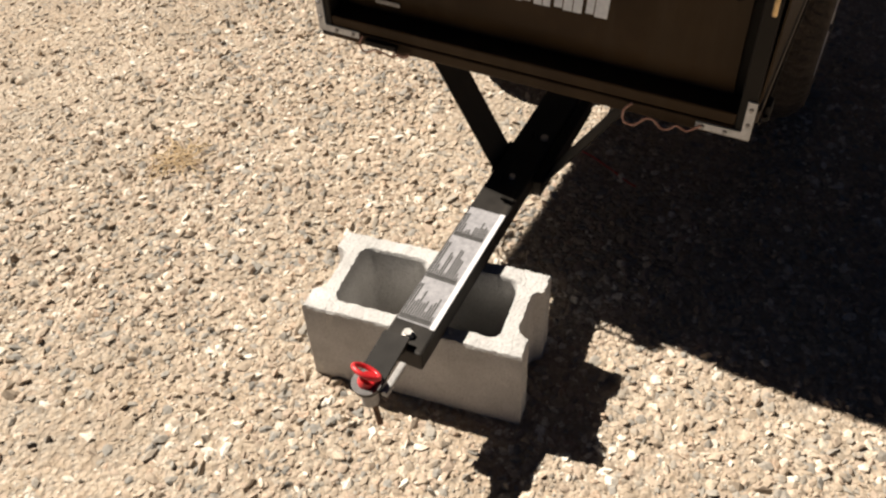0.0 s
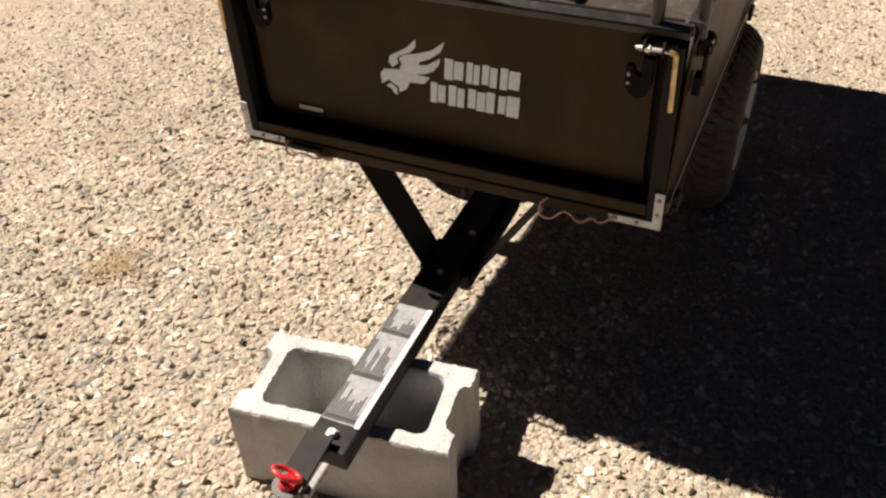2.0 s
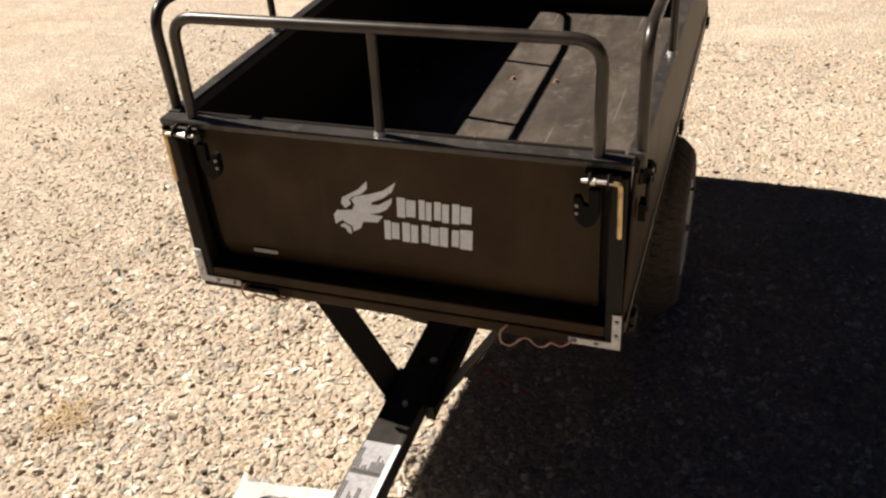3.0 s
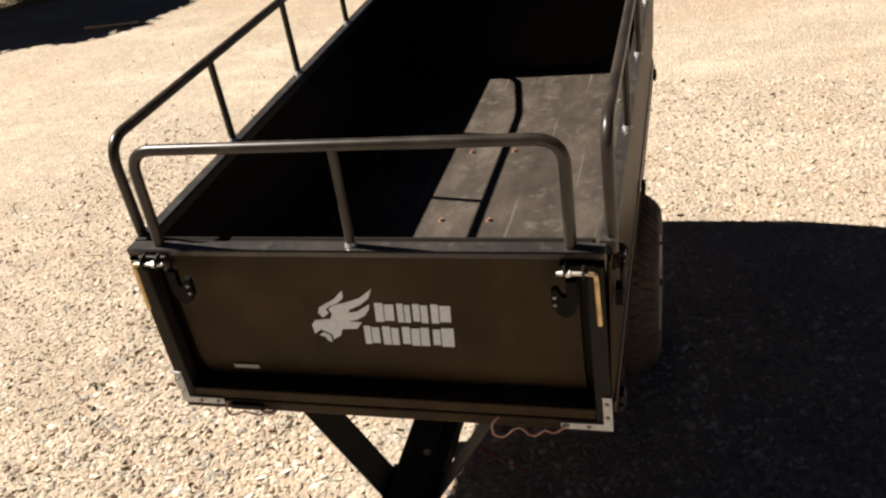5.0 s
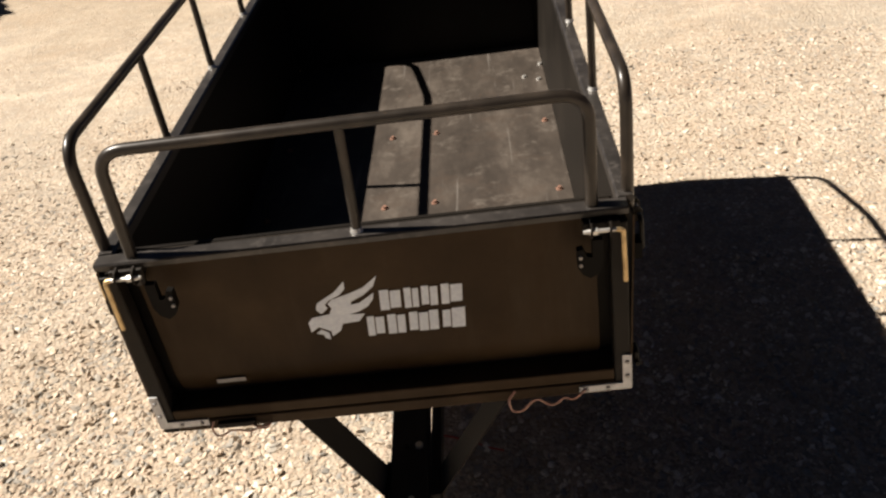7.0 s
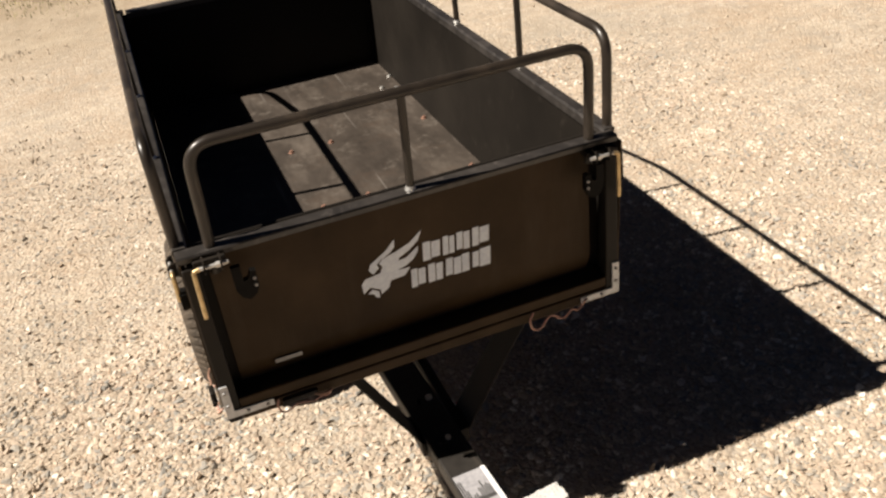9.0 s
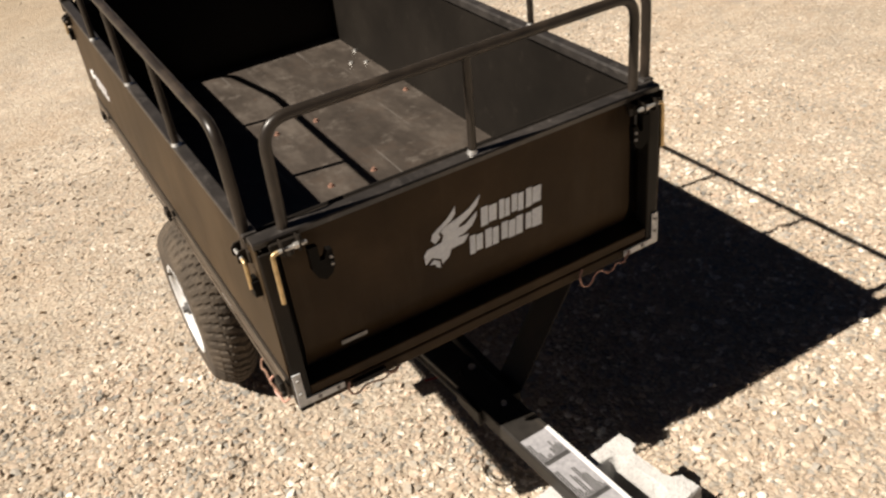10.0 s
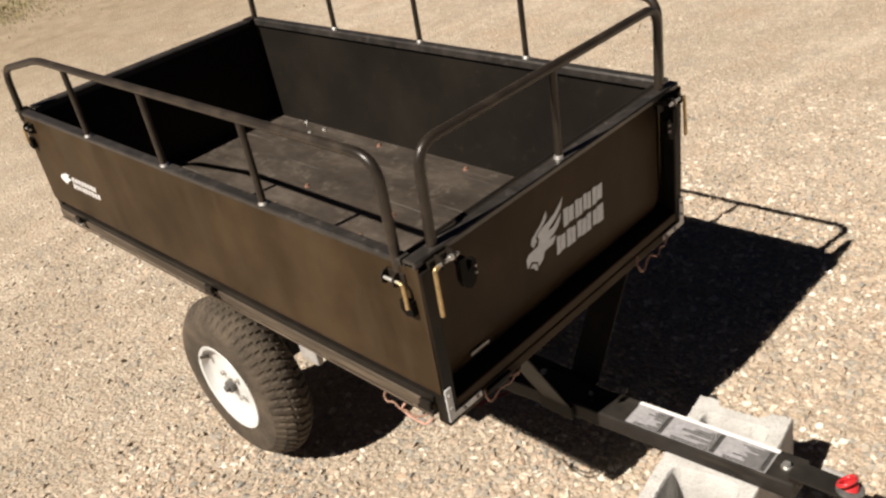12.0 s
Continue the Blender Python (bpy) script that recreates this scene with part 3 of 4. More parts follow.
def build_wheel(parent, x_face, side):
    """A wheel whose outer face is at x_face; side is -1 or 1."""
    y, z, r, wide = 0.786, 0.196, 0.229, 0.121
    xc = x_face - side * wide / 2
    s = side
    dish = [(0.055, 0.118), (0.060, 0.123), (0.064, 0.121), (0.062, 0.112), (0.048, 0.106), (0.041, 0.098), (0.035, 0.070), (0.039, 0.052), (0.045, 0.034), (0.045, 0.019), (0.039, 0.019), (0.035, 0.034), (0.029, 0.055), (0.025, 0.075), (0.031, 0.100), (-0.055, 0.104), (-0.060, 0.118)]
    bm = lathe(bmesh.new(), [(s * x * 0.92, q) for x, q in dish], 48, (xc, y, z))
    wheel = part("wheel", bm, WHITE_RIM, parent, "white enamelled dished steel wheel", 35)
    bm = tyre_mesh((xc, y, z), r)
    part("tyre", bm, RUBBER, wheel, "dusty knobbly black rubber tyre", 30)
    bm = rod(bmesh.new(), (xc + s * 0.022, y, z), (xc + s * 0.056, y, z), 0.019, 0.017, n=20)
    rod(bm, (xc + s * 0.055, y, z), (xc + s * 0.066, y, z), 0.010, n=6)
    part("hub", bm, LABEL_DARK, wheel, "dark steel hub with axle nut", 40)
    for k in range(4):
        a = math.tau * (k + 0.5) / 4
        p = Vector((xc + s * 0.036, y + 0.040 * math.sin(a), z + 0.040 * math.cos(a)))
        part("wheel_nut", rod(bmesh.new(), p, p + Vector((s * 0.014, 0, 0)), 0.007, n=6), ZINC, wheel)
    rod_bm = rod(bmesh.new(), (xc + s * 0.042, y + 0.08, z + 0.058), (xc + s * 0.064, y + 0.088, z + 0.064), 0.004, n=8)
    part("valve_stem", rod_bm, RUBBER, wheel)
    return wheel


EMBLEM = [
    [(-0.120, 0.626), (-0.112, 0.636), (-0.082, 0.640), (-0.076, 0.652), (-0.081, 0.661), (-0.073, 0.669), (-0.046, 0.676), (-0.019, 0.686), (0.007, 0.706), (-0.002, 0.686), (-0.021, 0.671), (-0.042, 0.661), (-0.044, 0.655), (-0.029, 0.657), (-0.003, 0.674), (-0.006, 0.662), (-0.016, 0.649), (-0.032, 0.640), (-0.050, 0.636), (-0.024, 0.634), (-0.036, 0.620), (-0.064, 0.618), (-0.070, 0.604), (-0.086, 0.594), (-0.086, 0.605), (-0.105, 0.616), (-0.119, 0.606)],
    [(-0.102, 0.652), (-0.098, 0.664), (-0.066, 0.683), (-0.047, 0.702), (-0.048, 0.687), (-0.059, 0.676), (-0.076, 0.669), (-0.086, 0.660), (-0.083, 0.652), (-0.095, 0.642)],
    [(-0.111, 0.603), (-0.102, 0.610), (-0.090, 0.602), (-0.090, 0.588), (-0.098, 0.592), (-0.100, 0.599)],
]


def letter_bars(spans, z0, z1, lean):
    """Plain bars in place of lettering: (left, right) spans between two heights, with a lean."""
    return [[(a + lean, z1), (b + lean, z1), (b, z0), (a, z0)] for a, b in spans]


def build_trailer():
    trailer = empty("utility_trailer", (0, 0.4, 0.0))
    inv = Matrix.Translation((0, -0.4, 0))

    def add(name, bm, mat, parent=trailer, label="", smooth=0.0):
        ob = part(name, bm, mat, parent, label, smooth)
        if parent is trailer:
            ob.matrix_parent_inverse = inv
        return ob

    # bottom frame of folded channel
    for name, a in (("front_frame_bar", (-HW + 0.032, HW - 0.032, 0.0, 0.057)), ("rear_frame_bar", (-HW + 0.032, HW - 0.032, LEN - 0.03, LEN))):
        bar = add(name, box(*a, BASE, 0.4640, bevel=0.003), SHEET)
        add("bar_core", box(a[0], a[1], a[2] + 0.006, a[3] - 0.004, 0.4630, 0.4672), BLACK, bar)
        add("bar_lip", box(a[0], a[1], a[2] + 0.001, a[3] - 0.001, 0.4665, 0.4895, bevel=0.003), SHEET, bar, "folded upper lip of the bar")
    for s in (-1, 1):
        x0, x1 = sorted((s * (HW - 0.001), s * (HW - 0.0235)))
        bar = add("side_frame_bar", box(x0, x1, 0.034, LEN - 0.002, BASE + 0.014, 0.4815, bevel=0.003), FRAME, label="dusty brown-black folded side rail")
        f0, f1 = sorted((s * (HW - 0.0005), s * (HW + 0.003)))
        add("flange", box(f0, f1, 0.036, LEN - 0.004, BASE + 0.012, BASE + 0.0165, bevel=0.001), FRAME, bar)
        # dark strip put in for the shade under the panel's overhang
        c0, c1 = sorted((s * (HW - 0.0040), s * (HW - 0.0215)))
        add("foot_shade_strip", box(c0, c1, 0.034, LEN - 0.002, 0.4818, 0.4985, bevel=0.002), BLACK, bar, "black strip standing in for the shade under the panel's foot")
    # corner posts, folded angle
    for s in (-1, 1):
        for y0, y1 in ((0.0, 0.030), (LEN - 0.028, LEN)):
            x0, x1 = sorted((s * (HW - 0.005), s * (HW - 0.032)))
            post = add("corner_post", box(x0, x1, y0, y1, BASE, RIM - (0.0215 if y0 == 0 else 0.004), bevel=0.003), BLACK)
            if y0 > 0:
                cx0, cx1 = sorted((s * (HW + 0.002), s * (HW - 0.032)))
                add("post_cap", box(cx0, cx1, y0 - 0.010, y1 + 0.004, RIM - 0.007, RIM + 0.001, bevel=0.002), BLACK, post)
    x_wall, y_front = HW - 0.001, 0.034
    # bed plate and cross ribs below it
    add("bed_plate", box(-x_wall + 0.0264, x_wall - 0.0264, 0.0605, LEN - 0.037, FLOOR - 0.012, FLOOR), BED, label="worn grey-black steel bed floor with scratches")
    for y in (0.40, 0.80, 1.22):
        add("bed_rib", box(-HW + 0.034, HW - 0.034, y - 0.02, y + 0.02, BASE - 0.002, FLOOR - 0.014, bevel=0.002), BLACK)
    # the four walls
    for s in (-1, 1):
        flare = -0.003 if s < 0 else 0.007

        def lean(v, flare=flare):
            return flare * max(0.0, v - 0.547) / (RIM - 0.547)

        wall = add("side_panel", extrude_profile(wall_profile(0.019), LEN - 0.008, lambda u, v, w, s=s: (s * (x_wall + u + lean(v)), 0.004 + w, v)), SHEET, smooth=30)
        add("top_rim", extrude_profile(rim_profile(1, 0.021), LEN - 0.070, lambda u, v, w, s=s: (s * (x_wall + u + lean(v)), 0.038 + w, v)), RIM_PAINT, wall, "worn folded top rim")
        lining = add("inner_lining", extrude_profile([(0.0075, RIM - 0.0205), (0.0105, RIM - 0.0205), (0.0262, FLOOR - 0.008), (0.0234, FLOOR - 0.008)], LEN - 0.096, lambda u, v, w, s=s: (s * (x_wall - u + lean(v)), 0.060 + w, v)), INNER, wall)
        for y in (0.04, 0.765, 1.45):
            x0, x1 = sorted((s * (HW + 0.004), s * (HW + 0.014)))
            tab = add("hinge_tab", box(x0, x1, y - 0.014, y + 0.014, 0.474, 0.500, bevel=0.003), BLACK, wall)
            add("hinge_pin", rod(bmesh.new(), (s * (HW + 0.010), y - 0.020, 0.478), (s * (HW + 0.010), y + 0.020, 0.478), 0.0045, n=8), ZINC if y > 1 else BLACK, wall)
        if s < 0:
            def on_side(u, v, w):
                return (-x_wall + 0.0012 - w, 1.478 - u, 0.598 + v)

            crest = [(0.0, 0.018), (0.012, 0.030), (0.040, 0.039), (0.066, 0.039), (0.052, 0.028), (0.070, 0.024), (0.048, 0.016), (0.030, 0.004), (0.016, 0.010)]
            add("side_emblem", extrude_profile(crest, 0.002, on_side), STICKER_WHITE, wall, "small white swept emblem")
            for row, (u0, n) in enumerate(((0.080, 8), (0.072, 9))):
                for k in range(n):
                    u, z0 = u0 + 0.0182 * k, 0.022 - 0.021 * row
                    add("print_bar", extrude_profile([(u, z0), (u + 0.0105, z0 + 0.001 * (k % 3)), (u + 0.0130, z0 + 0.0145 - 0.002 * (k % 2)), (u + 0.0025, z0 + 0.0145)], 0.002, on_side), STICKER_WHITE, wall)
    front = add("front_panel", extrude_profile(wall_profile(0.016), 2 * HW - 0.098, lambda u, v, w: (-HW + 0.048 + w, y_front - u, v)), SHEET, label="dusty brown-black front panel with white emblem", smooth=30)
    add("front_rim", extrude_profile(rim_profile(1, 0.026), 2 * HW - 0.006, lambda u, v, w: (-HW + 0.003 + w, y_front - 0.024 - u, v)), RIM_PAINT, label="worn folded front rim")
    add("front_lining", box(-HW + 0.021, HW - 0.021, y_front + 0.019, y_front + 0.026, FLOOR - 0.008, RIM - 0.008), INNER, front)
    add("front_cap", box(-HW + 0.0245, HW - 0.0245, y_front + 0.004, y_front + 0.0185, RIM - 0.022, RIM - 0.009), BLACK, front)
    rear = add("rear_panel", extrude_profile(wall_profile(0.016), 2 * HW - 0.064, lambda u, v, w: (-HW + 0.032 + w, LEN - 0.010 + u, v)), SHEET, smooth=30)
    add("rear_rim", extrude_profile(rim_profile(1, 0.030), 2 * HW - 0.076, lambda u, v, w: (-HW + 0.038 + w, LEN - 0.008 + u, v)), RIM_PAINT, rear)
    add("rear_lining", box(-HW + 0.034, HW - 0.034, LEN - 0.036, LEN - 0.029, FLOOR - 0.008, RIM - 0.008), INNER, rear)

    # white emblem and bars on the front panel
    def on_front(u, v, w):
        return (u + 0.008, y_front - 0.0003 - w, v)

    bm = bmesh.new()
    for shape in EMBLEM:
        piece = extrude_profile(shape, 0.0012, on_front)
        me = bpy.data.meshes.new("scratch")
        piece.to_mesh(me)
        piece.free()
        bm.from_mesh(me)
        bpy.data.meshes.remove(me)
    add("emblem", bm, PRINT, front, "pale grey swept-wing emblem")
    bars = []
    for spans, z0, z1 in (((0.003, 0.018), (0.020, 0.037), (0.043, 0.054), (0.056, 0.066), (0.071, 0.083), (0.085, 0.097), (0.103, 0.116), (0.118, 0.137)), 0.637, 0.677), (((-0.026, -0.014), (-0.012, 0.002), (0.008, 0.022), (0.024, 0.037), (0.044, 0.058), (0.060, 0.075), (0.077, 0.092), (0.099, 0.112), (0.114, 0.136)), 0.587, 0.627):
        for k, span in enumerate(spans):
            bars += letter_bars([span], z0 + (0.003 if k % 3 == 1 else 0.0), z1 - (0.003 if k % 2 else 0.0), 0.003)
    for bar in bars:
        add("print_bar", extrude_profile(bar, 0.0012, on_front), PRINT, front)
    add("front_label", box(-0.297, -0.246, y_front - 0.0016, y_front - 0.0002, 0.517, 0.525), STICKER, front)

    # L-shaped corner brackets with screws
    for s in (-1, 1):
        lift = 0.014 if s < 0 else 0.006
        out = [(0.0, 0.0), (0.088, 0.0), (0.088, 0.013), (0.015, 0.014), (0.015, 0.074), (0.0, 0.074)]
        bm = extrude_profile([(s * (HW - 0.004 - u), BASE + lift + v) for u, v in out], 0.003, lambda u, v, w: (u, -0.0005 - w, v))
        br = add("corner_bracket", bm, GALVANISED, label="bright zinc L-shaped corner bracket with screws")
        for u, v in ((0.0075, 0.060), (0.0075, 0.030), (0.040, 0.0065), (0.076, 0.0065)):
            p = (s * (HW - 0.004 - u), -0.003, BASE + lift + v)
            add("screw", rod(bmesh.new(), p, (p[0], -0.007, p[2]), 0.0040, 0.003, n=8), STICKER, br)

    # guard rails: front hoop and two side hoops
    zt = 0.980
    hoop = rounded([(-0.353, 0.022, RIM - 0.05), (-0.345, 0.022, zt), (0.360, 0.022, zt), (0.357, 0.022, RIM - 0.05)], 0.045, 8)
    rail = add("front_guard_rail", sweep(bmesh.new(), hoop, 0.0095, 14), TUBE, label="bent black steel tube front guard rail", smooth=50)
    add("rail_post", rod(bmesh.new(), (0.003, 0.022, RIM - 0.004), (0.009, 0.022, zt - 0.004), 0.0075), TUBE, rail, smooth=50)
    add("weld_foot", rod(bmesh.new(), (0.003, 0.022, RIM), (0.003, 0.022, RIM + 0.007), 0.0105, 0.008), ZINC, rail, smooth=50)
    for s in (-1, 1):
        x = -0.405 if s < 0 else 0.416
        hoop = rounded([(x, 0.055, RIM - 0.03), (x, 0.055, zt), (x, 1.32, zt), (x, 1.582, 0.922), (x, 1.594, RIM - 0.03)], 0.05, 8)
        rail = add("side_guard_rail", sweep(bmesh.new(), hoop, 0.0095, 14), TUBE, label="bent black steel tube side guard rail", smooth=50)
        for y in (0.430, 0.805, 1.173):
            add("rail_post", rod(bmesh.new(), (x, y, RIM - 0.004), (x, y, zt - 0.004), 0.0075), TUBE, rail, smooth=50)
            add("weld_foot", rod(bmesh.new(), (x, y, RIM), (x, y, RIM + 0.006), 0.0105, 0.008), ZINC, rail, smooth=50)

    # latches at the four front corners and the rear ones of the sides
    for s in (-1, 1):
        lx, lz = (0.378, 0.784) if s < 0 else (0.387, 0.777)
        build_group = add("latch", box(*sorted((s * (lx - 0.046), s * (lx + 0.008))), -0.002, 0.0335, lz - 0.007, lz + 0.006, bevel=0.002), BLACK)
        build_latch(build_group, lambda u, w, v, s=s, lx=lx, lz=lz: (s * (lx + u), -0.004 - w, lz + v), YELLOW_ZINC, inset=0.027 if s < 0 else 0.0)
        for y, d in ((0.058, -1), (LEN - 0.058, 1)):
            face = HW + (-0.003 if s < 0 else 0.0065)
            g = add("latch", box(*sorted((s * (face - 0.002), s * (face + 0.003))), y - 0.022, y + 0.022, 0.748, 0.770, bevel=0.002), BLACK)
            # right-side handles coloured black to stand for the deep shade there
            build_latch(g, lambda u, w, v, s=s, y=y, d=d, face=face: (s * (face + 0.001 + w), y + d * (0.016 + u), 0.758 + v), YELLOW_ZINC if s < 0 else BLACK, False)

    # under the bed: tongue, braces, cross member, axle
    tx, tw = 0.014, 0.0385
    # the drawbar dips towards the axle and points a little off the box's middle line
    dip_bar = Matrix.Translation((0.0054, -0.4, 0.245)) @ Matrix.Rotation(radians(1.78), 4, "Z") @ Matrix.Rotation(radians(-3.43), 4, "X") @ Matrix.Translation((-tx, 0.4, -0.25))
    tongue = add("tongue", box(tx - tw, tx + tw, -0.478, 0.86, 0.2095, 0.250, bevel=0.004), TONGUE, label="long black box-section drawbar tongue")
    label = add("label_sheet", box(tx - 0.034, tx + 0.028, -0.422, -0.118, 0.2502, 0.2508), LABEL_SHEET, tongue, "grey printed instruction label")
    add("label_edge", box(tx + 0.0265, tx + 0.0355, -0.424, -0.117, 0.2502, 0.2514), STICKER_WHITE, tongue, "white edge strip of the label")
    rng = random.Random(11)
    for y0, y1 in ((-0.415, -0.320), (-0.313, -0.205), (-0.198, -0.125)):
        add("label_bar", box(tx - 0.033, tx + 0.024, y0 - 0.004, y0 + 0.006, 0.2509, 0.2512), INK, label)
        n = 13
        for k in range(n):
            u = tx - 0.033 + 0.057 * k / n
            ln = (y1 - y0) * (0.85 if k < 2 else rng.uniform(0.12, 0.75))
            add("label_bar", box(u, u + 0.0028, y0 + 0.002, y0 + ln, 0.2509, 0.2512), INK, label)
    b = add("bolt_head", rod(rod(bmesh.new(), (tx, -0.449, 0.250), (tx, -0.449, 0.253), 0.0105, n=16), (tx, -0.449, 0.253), (tx, -0.449, 0.260), 0.008, n=6), ZINC, tongue)
    for u, y, r, mat in ((0.005, -0.008, 0.006, ZINC), (-0.013, -0.018, 0.005, BLACK), (0.019, 0.133, 0.008, ZINC), (-0.006, 0.133, 0.006, BLACK)):
        add("bolt_head", rod(bmesh.new(), (tx + u, y, 0.2495), (tx + u, y, 0.2575), r, n=6), mat, tongue)
    add("latch_key", box(tx + 0.008, tx + 0.036, -0.078, -0.070, 0.250, 0.256, bevel=0.002), BLACK, tongue)
    # clevis hitch
    px, py, pz = 0.001, -0.567, 0.2665
    turn = Matrix.Translation((px, py, 0)) @ Matrix.Rotation(radians(2.5), 4, "Z")

    def tongue_plate(back, half, z0, z1):
        """A flat strap with a rounded nose round the pin."""
        nose = [(half * math.cos(a), -half * math.sin(a)) for a in (math.pi * k / 12 for k in range(13))]
        outline = [(-half, back), (half, back)] + nose
        return extrude_profile(outline, z1 - z0, lambda u, v, w: turn @ Vector((u, v, z0 + w)))

    hitch = add("hitch", tongue_plate(0.104, 0.0225, 0.2590, 0.2650), TONGUE, label="black steel clevis hitch with a red-ringed pin")
    add("clevis_block", box(-0.021, 0.021, 0.078, 0.102, 0.2465, 0.2588, bevel=0.002, m=turn), BLACK, hitch)
    add("clevis_strap", box(0.0255, 0.0375, -0.570, -0.506, 0.250, 0.262, bevel=0.003), STICKER, hitch, "worn grey steel strap")
    add("washer", rod(bmesh.new(), (px, py, pz), (px, py, pz + 0.003), 0.0245, n=28), LABEL_DARK, hitch, "dark grey steel washer", 40)
    bm = sweep(bmesh.new(), rounded([(px + 0.002, py, pz + 0.006), (px + 0.008, py - 0.002, 0.218), (px + 0.023, py - 0.015, 0.186)], 0.02, 5), 0.0050, 12)
    add("hitch_pin", bm, RUSTY, hitch, "rusty brown steel hitch pin", 40)
    add("pin_sleeve", rod(bmesh.new(), (px + 0.003, py - 0.003, 0.2225), (px, py, 0.2585), 0.0140, n=18), STICKER, hitch, "grey steel pin sleeve", 40)
    add("pin_cap", rod(bmesh.new(), (px, py, pz + 0.003), (px + 0.004, py, pz + 0.015), 0.015, 0.012, n=18), RED, hitch, "red plastic pin cap", 40)
    along, across = Vector((0.924, 0.107, -0.367)), Vector((0.308, -0.781, 0.547)).normalized()
    ring = [Vector((px - 0.002, py + 0.006, pz + 0.020)) + 0.022 * math.cos(a) * along + 0.016 * math.sin(a) * across for a in (math.tau * k / 28 for k in range(29))]
    add("pull_ring", sweep(bmesh.new(), ring, 0.0042, 8), RED, hitch, "red plastic pull ring", 50)
    for s, ax, bx in ((-1, -0.050, -0.176), (1, 0.054, 0.206)):
        a, b = Vector((ax, 0.051, 0.206)), Vector((bx, 0.051, BASE + 0.002))
        way = (b - a).normalized()
        m = Matrix.Translation((a + b) / 2) @ Matrix.Rotation(-math.atan2(way.z, way.x), 4, "Y")
        ln = (b - a).length / 2
        add("brace", box(-ln, ln, -0.038, 0.038, -0.0018, 0.0018, bevel=0.0008, m=m), BLACK)
        x0, x1 = (-0.0555, -0.0475) if s < 0 else (0.0315, 0.0520)
        add("brace_foot", box(x0, x1, 0.008, 0.100 if s < 0 else 0.300, 0.176, 0.214, bevel=0.002), BLACK)
    tongue.matrix_basis = dip_bar
    for s in (-1, 1):
        x = s * 0.255
        add("axle_bracket", box(x - 0.018, x + 0.018, 0.755, 0.815, 0.182, BASE - 0.002, bevel=0.003), BLACK)
    add("axle", rod(bmesh.new(), (-0.40, 0.786, 0.196), (0.40, 0.786, 0.196), 0.016, n=16), BLACK, smooth=40)
    for s in (-1, 1):
        x = s * (HW - 0.016)
        add("bed_bracket", box(x - 0.008, x + 0.008, 0.405, 0.465, BASE - 0.040, BASE - 0.001, bevel=0.003), STICKER)
        wheel = build_wheel(trailer, s * 0.457, s)
        wheel.matrix_parent_inverse = inv

    # loose wires below the front bar
    pts = [(0.212, -0.002, 0.464), (0.199, -0.010, 0.452), (0.203, -0.016, 0.432), (0.222, -0.014, 0.428), (0.240, -0.010, 0.447), (0.252, -0.010, 0.449), (0.268, -0.014, 0.436), (0.281, -0.014, 0.438), (0.292, -0.010, 0.450), (0.308, -0.012, 0.441), (0.330, -0.006, 0.456)]
    add("wire", sweep(bmesh.new(), rounded(pts, 0.008, 4), 0.0022, 6), COPPER_PINK, label="loose pinkish electric wire", smooth=50)
    pts = [(-0.312, -0.003, 0.462), (-0.317, -0.009, 0.452), (-0.311, -0.013, 0.437), (-0.298, -0.012, 0.436), (-0.284, -0.010, 0.445), (-0.268, -0.010, 0.443), (-0.250, -0.012, 0.439), (-0.234, -0.010, 0.445), (-0.222, -0.010, 0.440), (-0.214, -0.006, 0.447)]
    add("wire", sweep(bmesh.new(), rounded(pts, 0.006, 4), 0.0020, 6), COPPER_PINK, label="loose pinkish electric wire", smooth=50)
    pts = [(-0.248, -0.006, 0.452), (-0.236, -0.012, 0.4505), (-0.222, -0.012, 0.449), (-0.212, -0.006, 0.450)]
    add("wire", sweep(bmesh.new(), rounded(pts, 0.004, 3), 0.0024, 6), BROWN_WIRE, label="loose brown electric wire", smooth=50)
    add("wire_clip", box(-0.306, -0.238, -0.009, -0.0004, 0.4475, 0.4600, bevel=0.003), BLACK, label="black plastic wire clip")
    pts = [(-0.414, 0.052, 0.452), (-0.424, 0.068, 0.444), (-0.420, 0.084, 0.436), (-0.426, 0.098, 0.448), (-0.423, 0.118, 0.437), (-0.421, 0.140, 0.446), (-0.424, 0.158, 0.438), (-0.418, 0.170, 0.448), (-0.412, 0.166, 0.454)]
    add("wire", sweep(bmesh.new(), rounded(pts, 0.008, 4), 0.0022, 6), BROWN_WIRE, label="loose brown electric wire", smooth=50)
    pts = [(-0.412, 0.040, 0.448), (-0.422, 0.050, 0.434), (-0.420, 0.070, 0.427), (-0.425, 0.088, 0.434), (-0.419, 0.104, 0.428), (-0.423, 0.118, 0.440), (-0.414, 0.112, 0.450)]
    add("wire", sweep(bmesh.new(), rounded(pts, 0.008, 4), 0.0024, 6), COPPER_PINK, label="loose pinkish electric wire", smooth=50)
    # bolts through the bed near the tail
    for x, y in ((0.378, 1.391), (0.325, 1.308), (0.365, 1.281), (0.300, 1.60), (-0.02, 1.60), (0.06, 1.60)):
        add("bolt_head", rod(bmesh.new(), (x, y, FLOOR), (x, y, FLOOR + 0.005), 0.008, 0.006, n=10), ZINC)
